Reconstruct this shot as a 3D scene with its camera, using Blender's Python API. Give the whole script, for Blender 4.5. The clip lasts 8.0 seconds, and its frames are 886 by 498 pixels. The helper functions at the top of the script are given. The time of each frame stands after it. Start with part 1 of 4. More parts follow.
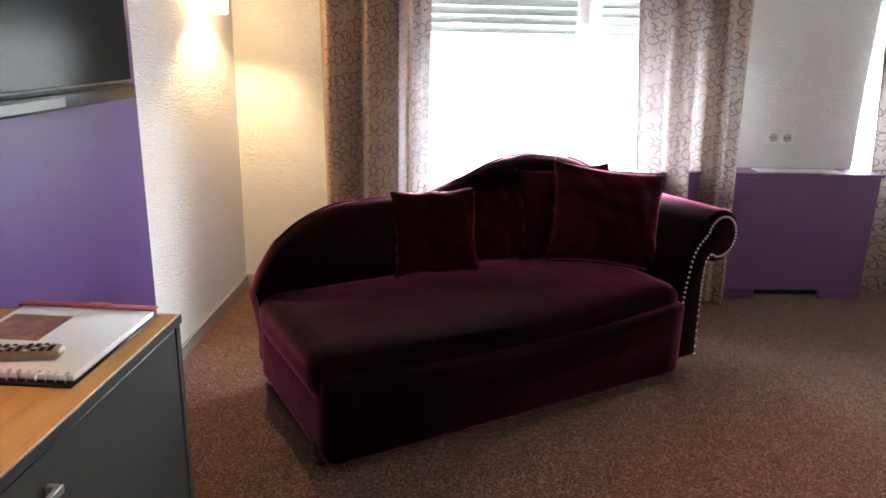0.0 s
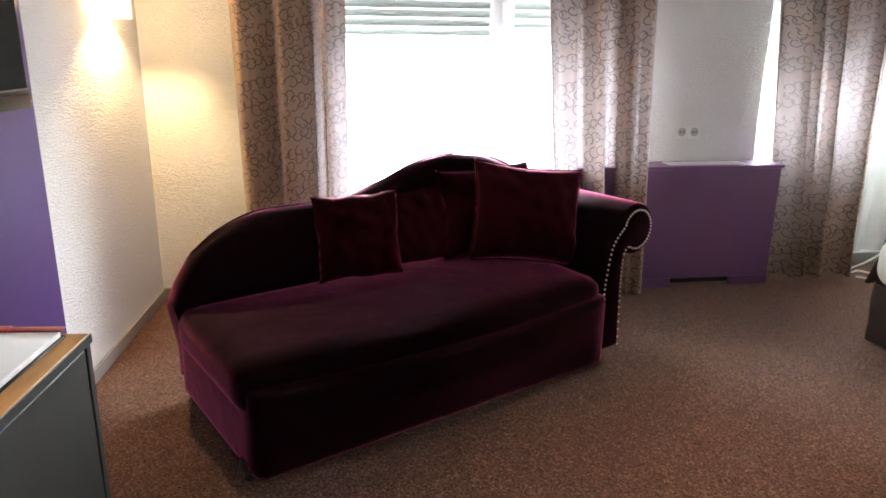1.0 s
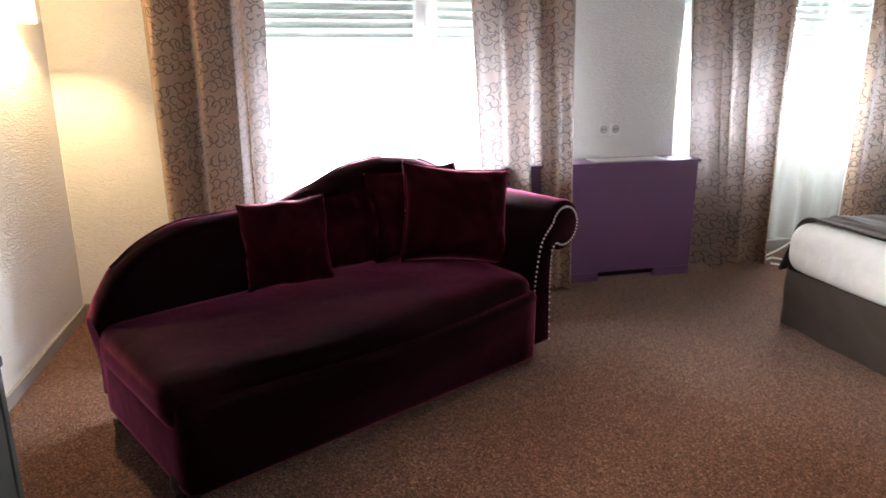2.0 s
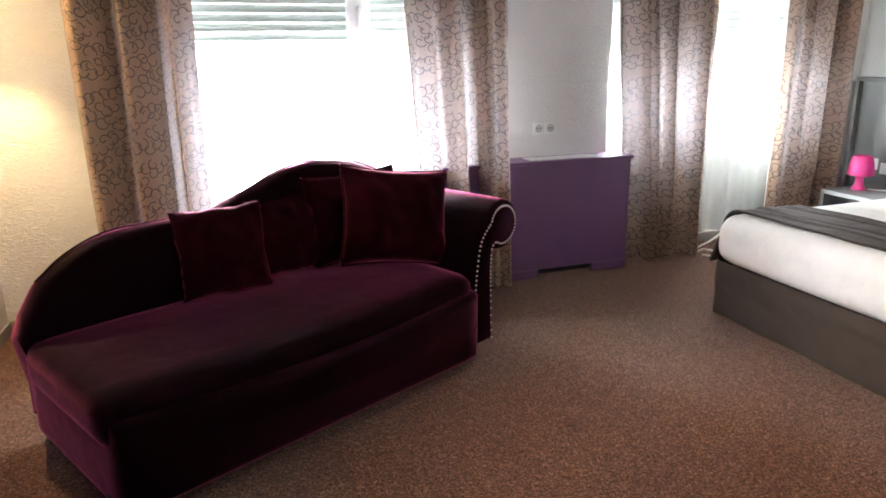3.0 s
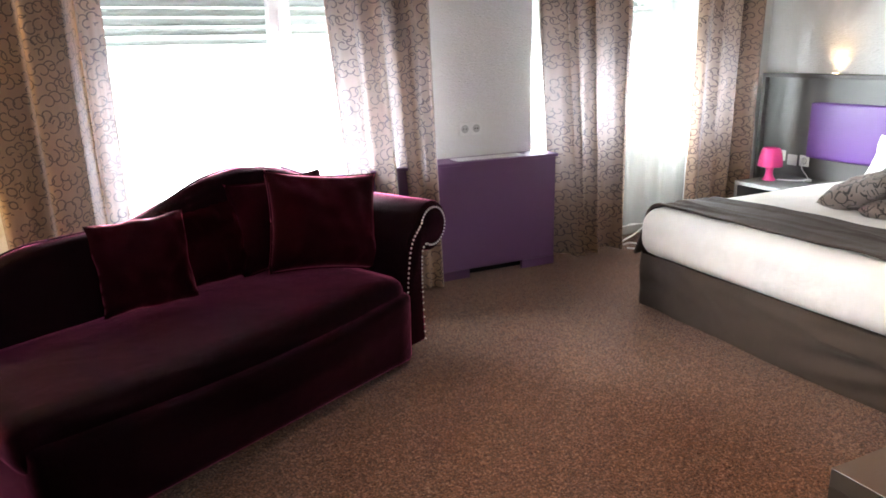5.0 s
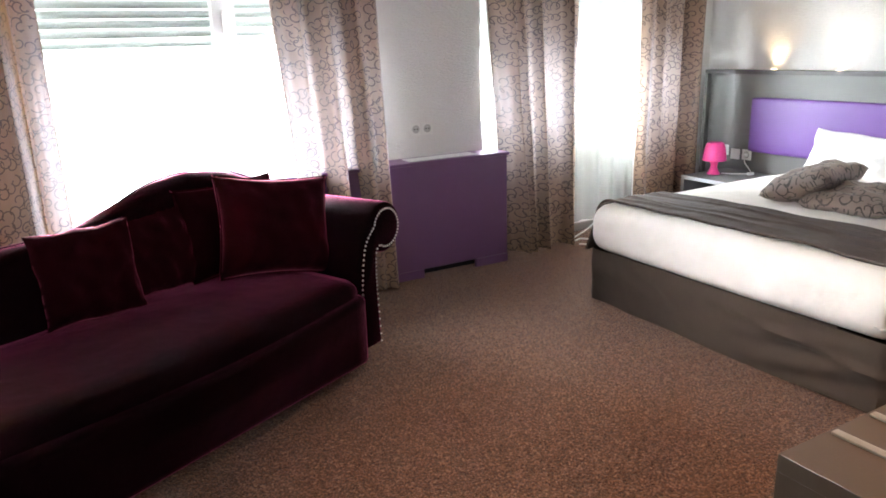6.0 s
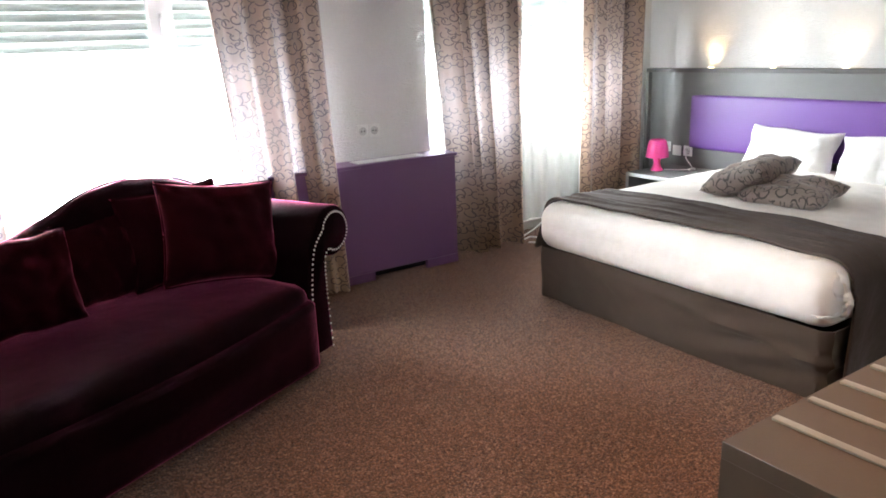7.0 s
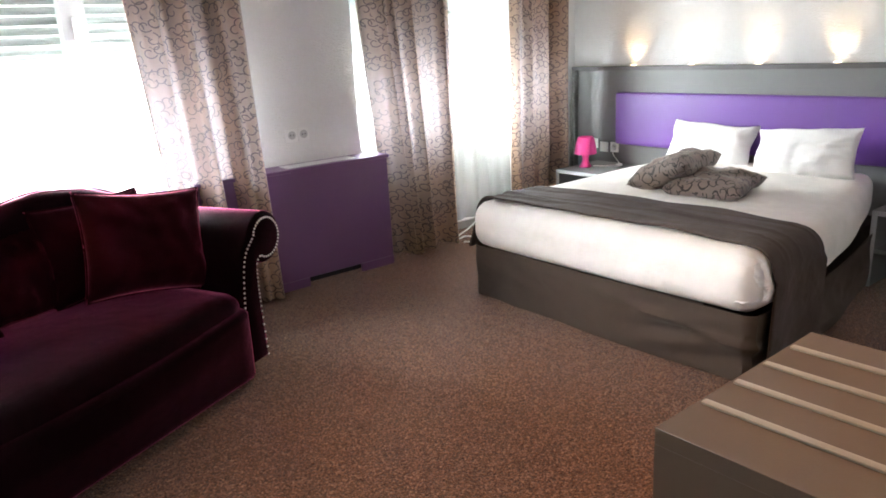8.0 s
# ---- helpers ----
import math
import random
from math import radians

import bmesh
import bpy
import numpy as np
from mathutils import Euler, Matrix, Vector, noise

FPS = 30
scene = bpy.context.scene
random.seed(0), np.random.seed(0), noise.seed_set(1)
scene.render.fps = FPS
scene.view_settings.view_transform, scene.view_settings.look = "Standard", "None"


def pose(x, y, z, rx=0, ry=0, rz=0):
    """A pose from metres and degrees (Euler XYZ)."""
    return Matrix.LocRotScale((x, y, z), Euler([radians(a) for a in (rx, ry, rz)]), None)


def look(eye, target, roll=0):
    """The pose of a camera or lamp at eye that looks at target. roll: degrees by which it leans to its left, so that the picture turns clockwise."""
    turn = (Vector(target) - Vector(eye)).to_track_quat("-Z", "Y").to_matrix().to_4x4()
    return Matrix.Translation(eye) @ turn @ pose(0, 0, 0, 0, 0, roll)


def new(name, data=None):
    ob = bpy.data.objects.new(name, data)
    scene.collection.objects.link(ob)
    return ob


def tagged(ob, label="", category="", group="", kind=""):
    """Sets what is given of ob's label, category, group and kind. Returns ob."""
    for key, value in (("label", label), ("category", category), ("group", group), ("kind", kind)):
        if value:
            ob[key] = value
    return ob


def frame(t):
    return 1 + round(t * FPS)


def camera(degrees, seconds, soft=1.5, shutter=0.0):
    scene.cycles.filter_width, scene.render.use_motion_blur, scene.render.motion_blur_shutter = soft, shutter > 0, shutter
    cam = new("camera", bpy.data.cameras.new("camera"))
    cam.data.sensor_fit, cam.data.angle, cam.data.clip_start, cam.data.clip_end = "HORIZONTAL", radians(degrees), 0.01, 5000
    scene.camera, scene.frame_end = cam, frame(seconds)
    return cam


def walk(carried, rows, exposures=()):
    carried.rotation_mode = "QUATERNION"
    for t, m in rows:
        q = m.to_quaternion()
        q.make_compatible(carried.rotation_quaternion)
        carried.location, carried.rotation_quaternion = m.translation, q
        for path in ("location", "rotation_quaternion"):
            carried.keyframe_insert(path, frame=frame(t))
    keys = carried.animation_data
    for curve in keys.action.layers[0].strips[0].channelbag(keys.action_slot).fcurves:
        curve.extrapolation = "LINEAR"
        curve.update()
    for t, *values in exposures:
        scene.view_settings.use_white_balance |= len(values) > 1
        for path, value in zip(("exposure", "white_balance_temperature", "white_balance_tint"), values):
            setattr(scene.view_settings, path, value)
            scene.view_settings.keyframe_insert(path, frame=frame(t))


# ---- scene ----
cam = camera(64.04, 8.0, soft=1.7)
PATH = [
    (0.0, pose(0.0000, 0.0000, 1.4000, 73.704, -1.368, -2.743)),
    (0.5, pose(0.0044, 0.0036, 1.3982, 73.853, -0.960, -6.136)),
    (1.0, pose(0.0098, 0.0064, 1.3975, 74.008, -0.610, -9.168)),
    (1.5, pose(0.0159, 0.0066, 1.3981, 74.105, -0.285, -12.131)),
    (3.0, pose(0.0346, 0.0015, 1.4019, 74.215, 0.549, -19.846)),
    (3.5, pose(0.0369, -0.0005, 1.4022, 74.229, 0.787, -21.964)),
    (4.0, pose(0.0387, -0.0013, 1.4026, 74.248, 0.937, -23.513)),
    (5.5, pose(0.0469, 0.0001, 1.4060, 74.196, 1.498, -27.339)),
    (6.0, pose(0.0514, 0.0000, 1.4078, 74.111, 1.766, -29.602)),
    (6.5, pose(0.0568, -0.0017, 1.4086, 74.090, 1.880, -31.479)),
    (7.0, pose(0.0631, -0.0039, 1.4064, 74.072, 2.235, -33.732)),
    (7.5, pose(0.0698, -0.0044, 1.4027, 74.037, 2.528, -36.373)),
    (8.0, pose(0.0769, -0.0043, 1.3986, 74.001, 2.930, -39.220)),
]
EXPOSURE = [(0.0, 0.66), (3.5, 0.80), (8.0, 0.86)]
walk(cam, PATH, EXPOSURE)

# plan of the room, metres
XL, XR, YB, YW, YG = -0.93, 4.74, -1.1, 4.0, 4.17   # left, right, back, window wall, recessed window plane
HC = 2.5                                            # ceiling
W1 = (0.03, 1.61)                                   # first window, along x
W2 = (2.60, 4.40)                                   # second window
SILL1, SILL2, HEAD = 0.74, 0.86, 2.25

WEST = pose(-0.932, 4.0, 0, 0, 0, -4)                # the left wall runs 4 degrees off square

# ---- world and lamps ----
world = bpy.data.worlds.new("world")
scene.world = world
world.use_nodes = True
wn = world.node_tree
sky = wn.nodes.new("ShaderNodeTexSky")
sky.sky_type, sky.sun_disc = "NISHITA", False
sky.sun_elevation, sky.sun_rotation = radians(40), radians(200)
wn.links.new(sky.outputs[0], wn.nodes["Background"].inputs[0])
wn.nodes["Background"].inputs[1].default_value = 0.12


def lamp(name, kind, m, energy, colour, **settings):
    data = bpy.data.lights.new(name, kind)
    data.energy, data.color = energy, colour
    if kind == "AREA":
        data.shape = "RECTANGLE"
        data.size, data.size_y = settings["size"]
    elif kind == "SPOT":
        data.spot_size, data.spot_blend, data.shadow_soft_size = radians(settings["cone"]), settings["blend"], settings["soft"]
    else:
        data.shadow_soft_size = settings["soft"]
    ob = new(name, data)
    ob.matrix_world = m
    return ob


DAY = (0.90, 0.965, 1.0)
WARM = (1.0, 0.68, 0.33)
# bright sky over a dimmer street, seen through the two windows
lamp("skylight_window_1", "AREA", look((-1.0, 7.6, 3.9), (-1.0, 0, 3.9)), 15600, DAY, size=(8.6, 5.0))
lamp("streetlight_window_1", "AREA", look((0.4, 7.62, 0.55), (0.4, 0, 0.55)), 1450, DAY, size=(5.2, 1.7))
lamp("skylight_window_2", "AREA", look((6.5, 7.6, 3.9), (6.5, 0, 3.9)), 3900, DAY, size=(4.2, 5.0))
lamp("streetlight_window_2", "AREA", look((6.5, 7.62, 0.55), (6.5, 0, 0.55)), 300, DAY, size=(4.2, 1.7))
lamp("sconce_bulb", "POINT", WEST @ pose(0.06, -0.487, 1.565), 38, WARM, soft=0.015)
# Unseen lamps: two assumed from warm floor and bench, one added to brighten desk.
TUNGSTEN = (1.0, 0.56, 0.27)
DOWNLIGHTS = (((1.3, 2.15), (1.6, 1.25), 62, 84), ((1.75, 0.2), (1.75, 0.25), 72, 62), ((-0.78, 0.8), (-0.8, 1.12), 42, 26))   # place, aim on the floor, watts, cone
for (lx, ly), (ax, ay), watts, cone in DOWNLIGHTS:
    lamp("assumed_downlight_bulb", "SPOT", look((lx, ly, 2.44), (ax, ay, 0)), watts, TUNGSTEN, cone=cone, blend=1.0, soft=0.04)

# ---- materials ----


class Mat:
    """A node material with short calls for its nodes."""

    def __init__(self, name, colour=(0.5, 0.5, 0.5), rough=0.6, metal=0.0, **more):
        self.m = bpy.data.materials.new(name)
        self.m.use_nodes = True
        self.t = self.m.node_tree
        self.b = self.t.nodes["Principled BSDF"]
        self.out = self.t.nodes["Material Output"]
        self.set("Base Color", (*colour, 1)), self.set("Roughness", rough), self.set("Metallic", metal)
        for key, value in more.items():
            self.set(key.replace("_", " "), value)

    def set(self, key, value):
        self.b.inputs[key].default_value = value

    def n(self, kind, ins=None, **settings):
        node = self.t.nodes.new(kind)
        for key, value in settings.items():
            if key == "operation":
                node.operation = value
            elif key == "dims":
                node.voronoi_dimensions = value
            elif key == "feature":
                node.feature = value
            elif key == "blend":
                node.data_type, node.blend_type = "RGBA", value
        for key, value in (ins or {}).items():
            if hasattr(value, "is_output"):
                self.t.links.new(value, node.inputs[key])
            else:
                node.inputs[key].default_value = value
        return node

    def math(self, op, a, b=0.0, c=None):
        ins = {0: a, 1: b}
        if c is not None:
            ins[2] = c
        return self.n("ShaderNodeMath", ins, operation=op).outputs[0]

    def link(self, a, key):
        self.t.links.new(a, self.b.inputs[key])

    def where(self, scale=(1, 1, 1), uv=False):
        co = self.n("ShaderNodeTexCoord").outputs["UV" if uv else "Object"]
        return self.n("ShaderNodeMapping", {"Vector": co, "Scale": scale}).outputs[0]

    def noise(self, vec, scale, detail=4, rough=0.55):
        return self.n("ShaderNodeTexNoise", {"Vector": vec, "Scale": scale, "Detail": detail, "Roughness": rough}).outputs[0]

    def ramp(self, fac, stops):
        node = self.n("ShaderNodeValToRGB", {0: fac})
        e = node.color_ramp.elements
        while len(e) < len(stops):
            e.new(0.5)
        for el, (p, c) in zip(e, stops):
            el.position, el.color = p, (*c, 1) if len(c) == 3 else c
        return node.outputs[0]

    def mix(self, fac, a, b, blend="MIX"):
        node = self.n("ShaderNodeMix", blend=blend)
        for key, value in ((0, fac), (6, a), (7, b)):
            if hasattr(value, "is_output"):
                self.t.links.new(value, node.inputs[key])
            else:
                node.inputs[key].default_value = value if key == 0 else (*value, 1)
        return node.outputs[2]

    def bump(self, height, strength=0.3, distance=0.01, into=None):
        node = self.n("ShaderNodeBump", {"Height": height, "Strength": strength, "Distance": distance})
        if into is not None:
            self.t.links.new(into, node.inputs["Normal"])
        self.link(node.outputs[0], "Normal")
        return node.outputs[0]

    def vary(self, colour, amount=0.12, scale=3.0, fine=60.0):
        """The colour with blotches and grain."""
        v = self.where()
        a, b = self.noise(v, scale, 5), self.noise(v, fine, 3)
        f = self.math("ADD", self.math("MULTIPLY", a, 0.65), self.math("MULTIPLY", b, 0.35))
        lo, hi = [c * (1 - amount) for c in colour], [min(1, c * (1 + amount)) for c in colour]
        self.link(self.ramp(f, [(0.3, lo), (0.7, hi)]), "Base Color")
        return self


def plain(name, colour, rough=0.5, metal=0.0, amount=0.1, scale=4.0, fine=80.0, bump=0.05, **more):
    m = Mat(name, colour, rough, metal, **more).vary(colour, amount, scale, fine)
    if bump:
        m.bump(m.noise(m.where(), fine, 3), bump, 0.004)
    return m.m


def make_plaster():
    m = Mat("white_rough_plaster", (0.76, 0.75, 0.73), 0.9).vary((0.75, 0.745, 0.73), 0.04, 1.5, 40)
    co = m.n("ShaderNodeTexCoord").outputs["Object"]
    wob = m.n("ShaderNodeTexNoise", {"Vector": co, "Scale": 14.0, "Detail": 3.0}).outputs[1]
    bent = m.n("ShaderNodeVectorMath", {0: co, 1: m.n("ShaderNodeVectorMath", {0: wob, 1: (0.03, 0.03, 0.03)}, operation="MULTIPLY").outputs[0]}, operation="ADD").outputs[0]
    flat = m.n("ShaderNodeMapping", {"Vector": bent, "Scale": (1, 1, 3.6)}).outputs[0]
    ridges = m.noise(flat, 44, 3, 0.55)
    grains = m.noise(co, 120, 3, 0.6)
    h = m.math("ADD", m.ramp(ridges, [(0.42, (0, 0, 0)), (0.66, (1, 1, 1))]), m.math("MULTIPLY", grains, 0.35))
    m.bump(h, 0.55, 0.006)
    return m.m


def make_carpet():
    m = Mat("brown_flecked_carpet", (0.1, 0.07, 0.06), 0.95, Sheen_Weight=0.2, Sheen_Roughness=0.28, Specular_IOR_Level=0.2)
    v = m.where()
    wob = m.n("ShaderNodeTexNoise", {"Vector": v, "Scale": 60.0, "Detail": 2.0}).outputs[1]
    bent = m.n("ShaderNodeVectorMath", {0: v, 1: m.n("ShaderNodeVectorMath", {0: wob, 1: (0.006, 0.006, 0.006)}, operation="MULTIPLY").outputs[0]}, operation="ADD").outputs[0]
    a = m.noise(bent, 115, 3, 0.7)
    b = m.noise(bent, 280, 2, 0.6)
    c = m.noise(v, 1.3, 4, 0.5)
    f = m.math("ADD", m.math("MULTIPLY", a, 0.66), m.math("MULTIPLY", b, 0.34))
    col = m.ramp(f, [(0.40, (0.012, 0.005, 0.004)), (0.48, (0.100, 0.044, 0.025)), (0.56, (0.205, 0.096, 0.055)), (0.65, (0.52, 0.31, 0.20))])
    m.link(m.mix(m.math("MULTIPLY", c, 0.3), col, (0.10, 0.050, 0.030)), "Base Color")
    m.bump(f, 0.9, 0.012)
    return m.m


def make_velvet(name, colour, sheen, pile=0.23):
    m = Mat(name, colour, 0.75, Sheen_Weight=1.0, Sheen_Roughness=pile, Sheen_Tint=(*sheen, 1), Specular_IOR_Level=0.03)
    m.vary(colour, 0.35, 5.0, 220)
    v = m.where()
    h = m.math("ADD", m.noise(v, 7, 4), m.math("MULTIPLY", m.noise(v, 300, 2), 0.25))
    m.bump(h, 0.25, 0.02)
    return m.m


def make_swirl(name, cloth, line, scale=13.0, see_through=0.0, gloss=0.45, width=0.030):
    """Woven cloth with curling lines; u and v of its map are metres on the cloth."""
    m = Mat(name, cloth, gloss, Sheen_Weight=0.15, Specular_IOR_Level=0.35)
    uv = m.n("ShaderNodeTexCoord").outputs["UV"]
    total = None
    for k, shift in enumerate(((0.0, 0.0, 0.0), (0.531, 0.237, 0.0))):
        vec = m.n("ShaderNodeMapping", {"Vector": uv, "Location": shift, "Scale": (scale, scale, scale)}).outputs[0]
        vo = m.n("ShaderNodeTexVoronoi", {"Vector": vec, "Scale": 1.0, "Randomness": 0.75}, dims="2D")
        d = m.n("ShaderNodeVectorMath", {0: vec, 1: vo.outputs["Position"]}, operation="SUBTRACT").outputs[0]
        xyz = m.n("ShaderNodeSeparateXYZ", {0: d})
        rnd = m.n("ShaderNodeSeparateColor", {0: vo.outputs["Color"]})
        turn = m.math("DIVIDE", m.math("ARCTAN2", xyz.outputs[1], xyz.outputs[0]), 6.2832)
        sign = m.math("SUBTRACT", m.math("MULTIPLY", m.math("GREATER_THAN", rnd.outputs[1], 0.5), 2.0), 1.0)
        frac = m.math("FRACT", m.math("ADD", m.math("MULTIPLY", turn, sign), m.math("ADD", rnd.outputs[0], 2.0)))
        goal = m.math("ADD", m.math("ADD", 0.09 + 0.04 * k, m.math("MULTIPLY", rnd.outputs[2], 0.13)), m.math("MULTIPLY", frac, 0.36))
        gap = m.math("ABSOLUTE", m.math("SUBTRACT", vo.outputs["Distance"], goal))
        one = m.math("LESS_THAN", gap, width)
        one = m.math("MULTIPLY", one, m.math("LESS_THAN", frac, 0.86))
        total = one if total is None else m.math("MAXIMUM", total, one)
        if k == 0 and scale > 20:
            break
    weave = m.n("ShaderNodeTexWave", {"Vector": m.n("ShaderNodeMapping", {"Vector": uv, "Scale": (1, 1, 1)}).outputs[0], "Scale": 260.0, "Distortion": 1.0}).outputs[1]
    fine = m.noise(m.where(uv=True), 500, 2)
    base = m.ramp(m.noise(m.where(uv=True), 4, 4), [(0.3, [c * 0.88 for c in cloth]), (0.7, [c * 1.1 for c in cloth])])
    base = m.mix(m.math("MULTIPLY", fine, 0.25), base, [c * 0.6 for c in cloth])
    col = m.mix(total, base, line)
    m.link(col, "Base Color")
    m.bump(m.math("ADD", m.math("MULTIPLY", weave, 0.2), total), 0.15, 0.002)
    if see_through:
        faint = m.mix(total, (0.39, 0.352, 0.378), (0.42, 0.375, 0.40))
        tr = m.n("ShaderNodeBsdfTranslucent", {"Color": faint})
        both = m.n("ShaderNodeMixShader", {0: see_through, 1: m.b.outputs[0], 2: tr.outputs[0]})
        m.t.links.new(both.outputs[0], m.out.inputs[0])
    return m.m


def make_cloth(name, colour, rough=0.85, crease=0.25, weave=350, sheen=0.1, crease_scale=5.0):
    m = Mat(name, colour, rough, Sheen_Weight=sheen, Specular_IOR_Level=0.15).vary(colour, 0.1, 6, weave)
    v = m.where()
    h = m.math("ADD", m.noise(v, crease_scale, 4, 0.5), m.math("MULTIPLY", m.noise(v, weave, 2), 0.06))
    m.bump(h, crease, 0.05)
    return m.m


def make_wood(name, colour, dark, along=1):
    m = Mat(name, colour, 0.6, Specular_IOR_Level=0.3)
    s = [9.0, 9.0, 9.0]
    s[along] = 0.9
    v = m.where(tuple(s))
    g = m.noise(v, 4, 8, 0.62)
    g2 = m.noise(v, 26, 3, 0.6)
    f = m.math("ADD", m.math("MULTIPLY", g, 0.7), m.math("MULTIPLY", g2, 0.3))
    m.link(m.ramp(f, [(0.3, dark), (0.52, colour), (0.75, [min(1, c * 1.18) for c in colour])]), "Base Color")
    m.bump(g2, 0.06, 0.003)
    return m.m


def make_voile(name, clear_part):
    m = Mat(name, (0.85, 0.87, 0.86), 0.9)
    tr = m.n("ShaderNodeBsdfTranslucent", {"Color": (0.85, 0.88, 0.87, 1)})
    clear = m.n("ShaderNodeBsdfTransparent")
    a = m.n("ShaderNodeMixShader", {0: 0.55, 1: m.b.outputs[0], 2: tr.outputs[0]})
    b = m.n("ShaderNodeMixShader", {0: clear_part, 1: a.outputs[0], 2: clear.outputs[0]})
    m.t.links.new(b.outputs[0], m.out.inputs[0])
    return m.m


def make_shutter():
    m = Mat("pale_shutter_plastic", (0.62, 0.68, 0.64), 0.45).vary((0.6, 0.66, 0.62), 0.06)
    tr = m.n("ShaderNodeBsdfTranslucent", {"Color": (0.7, 0.8, 0.74, 1)})
    a = m.n("ShaderNodeMixShader", {0: 0.013, 1: m.b.outputs[0], 2: tr.outputs[0]})
    m.t.links.new(a.outputs[0], m.out.inputs[0])
    return m.m


def make_glow(name, colour, strength):
    m = Mat(name, colour, 0.5)
    m.set("Emission Color", (*colour, 1)), m.set("Emission Strength", strength)
    return m.m


PLASTER = make_plaster()
CARPET = make_carpet()
BACKWALL = plain("pale_bounce_paint", (0.78, 0.76, 0.74), 0.8, amount=0.05, scale=1.5)
CEILING = plain("white_ceiling_paint", (0.80, 0.79, 0.78), 0.9, amount=0.03, scale=1.5)
SKIRTING = plain("grey_skirting_paint", (0.30, 0.28, 0.26), 0.5, amount=0.08)
PURPLE = plain("purple_satin_paint", (0.140, 0.060, 0.150), 0.42, amount=0.06, scale=1.5, fine=160, bump=0.08)
PURPLE_WALL = plain("purple_wall_paint", (0.080, 0.034, 0.148), 0.5, amount=0.05, scale=1.2, fine=160, bump=0.06, Specular_IOR_Level=0.2)
VINYL = plain("purple_padded_vinyl", (0.128, 0.047, 0.255), 0.42, amount=0.06, scale=2.0, fine=300, bump=0.12)
VELVET = make_velvet("burgundy_velvet", (0.0050, 0.0006, 0.0015), (1.0, 0.21, 0.42), 0.265)
VELVET_RED = make_velvet("wine_red_velvet", (0.015, 0.0010, 0.0028), (1.0, 0.20, 0.34), 0.29)
STUD = plain("bright_nickel_stud", (0.85, 0.82, 0.78), 0.35, 0.35, amount=0.05, bump=0)
DARKWOOD = plain("black_stained_wood", (0.012, 0.009, 0.008), 0.4)
CURTAIN = make_swirl("taupe_swirl_curtain", (0.385, 0.248, 0.158), (0.058, 0.028, 0.013), 14.5, 0.18, width=0.042)
CUSHION = make_swirl("taupe_swirl_satin", (0.20, 0.150, 0.128), (0.022, 0.015, 0.012), 14.0, 0.0, 0.4, 0.042)
LINEN = make_cloth("white_linen", (0.80, 0.78, 0.76), 0.8, 0.3, 500, crease_scale=7.0)
# Sheet tinted warmer than the linen, for the lamp light on the bed.
SHEET = make_cloth("warm_tinted_sheet", (0.80, 0.755, 0.71), 0.8, 0.3, 500, crease_scale=11.0)
TAUPE = make_cloth("dark_taupe_cloth", (0.056, 0.039, 0.030), 0.85, 0.15, 300, 0.03)
RUNNER = make_cloth("dark_grey_quilted_cloth", (0.058, 0.041, 0.034), 0.8, 0.35, 260, 0.04, 9.0)
GREY_BOARD = plain("grey_laminate", (0.145, 0.145, 0.142), 0.5, amount=0.08, scale=3, fine=200)
GREY_DARK = plain("dark_grey_laminate", (0.075, 0.072, 0.068), 0.5, amount=0.1, scale=3, fine=200)
DESK_GREY = plain("charcoal_laminate", (0.024, 0.0215, 0.018), 0.55, Specular_IOR_Level=0.2, amount=0.15, scale=3, fine=200)
SOCKET_GREY = plain("pale_grey_plastic", (0.46, 0.46, 0.45), 0.4, bump=0)
GREY_EDGE = plain("light_grey_edge_band", (0.34, 0.35, 0.35), 0.5)
TAUPE_BOARD = plain("taupe_laminate", (0.070, 0.0475, 0.032), 0.5, Specular_IOR_Level=0.25, amount=0.08, scale=3, fine=150)
STRIP = plain("pale_satin_strip", (0.19, 0.16, 0.125), 0.4, 0.2)
OAK = make_wood("honey_oak_top", (0.46, 0.225, 0.065), (0.33, 0.145, 0.04))
PVC = plain("white_pvc", (0.8, 0.81, 0.8), 0.35, amount=0.02, bump=0)
WHITE = plain("white_plastic", (0.8, 0.8, 0.78), 0.35, amount=0.02, bump=0)
DARK = plain("dark_hole", (0.006, 0.006, 0.006), 0.8, bump=0)
BLACK = plain("black_gloss_plastic", (0.010, 0.010, 0.011), 0.3, amount=0.1, bump=0, Specular_IOR_Level=0.06)
SCREEN = plain("dark_screen_glass", (0.010, 0.0115, 0.0115), 0.24, amount=0.05, bump=0, Specular_IOR_Level=0.03)
SILVER = plain("silver_plastic", (0.6, 0.6, 0.62), 0.3, 0.7, bump=0)
PINK = plain("hot_pink_plastic", (0.86, 0.065, 0.30), 0.4, amount=0.03, bump=0, Subsurface_Weight=0.15)
VOILE = make_voile("white_voile", 0.985)
VOILE_DENSE = make_voile("white_close_voile", 0.68)
SHUTTER = make_shutter()
lining = Mat("white_lining_cloth", (0.76, 0.76, 0.75), 0.9).vary((0.76, 0.76, 0.75), 0.04, 4, 300)
half = lining.n("ShaderNodeMixShader", {0: 0.5, 1: lining.b.outputs[0], 2: lining.n("ShaderNodeBsdfTranslucent", {"Color": (0.76, 0.76, 0.76, 1)}).outputs[0]})
lining.t.links.new(half.outputs[0], lining.out.inputs[0])
LINING = lining.m
PAPER = plain("white_paper", (0.8, 0.79, 0.76), 0.7, amount=0.03, bump=0.02)
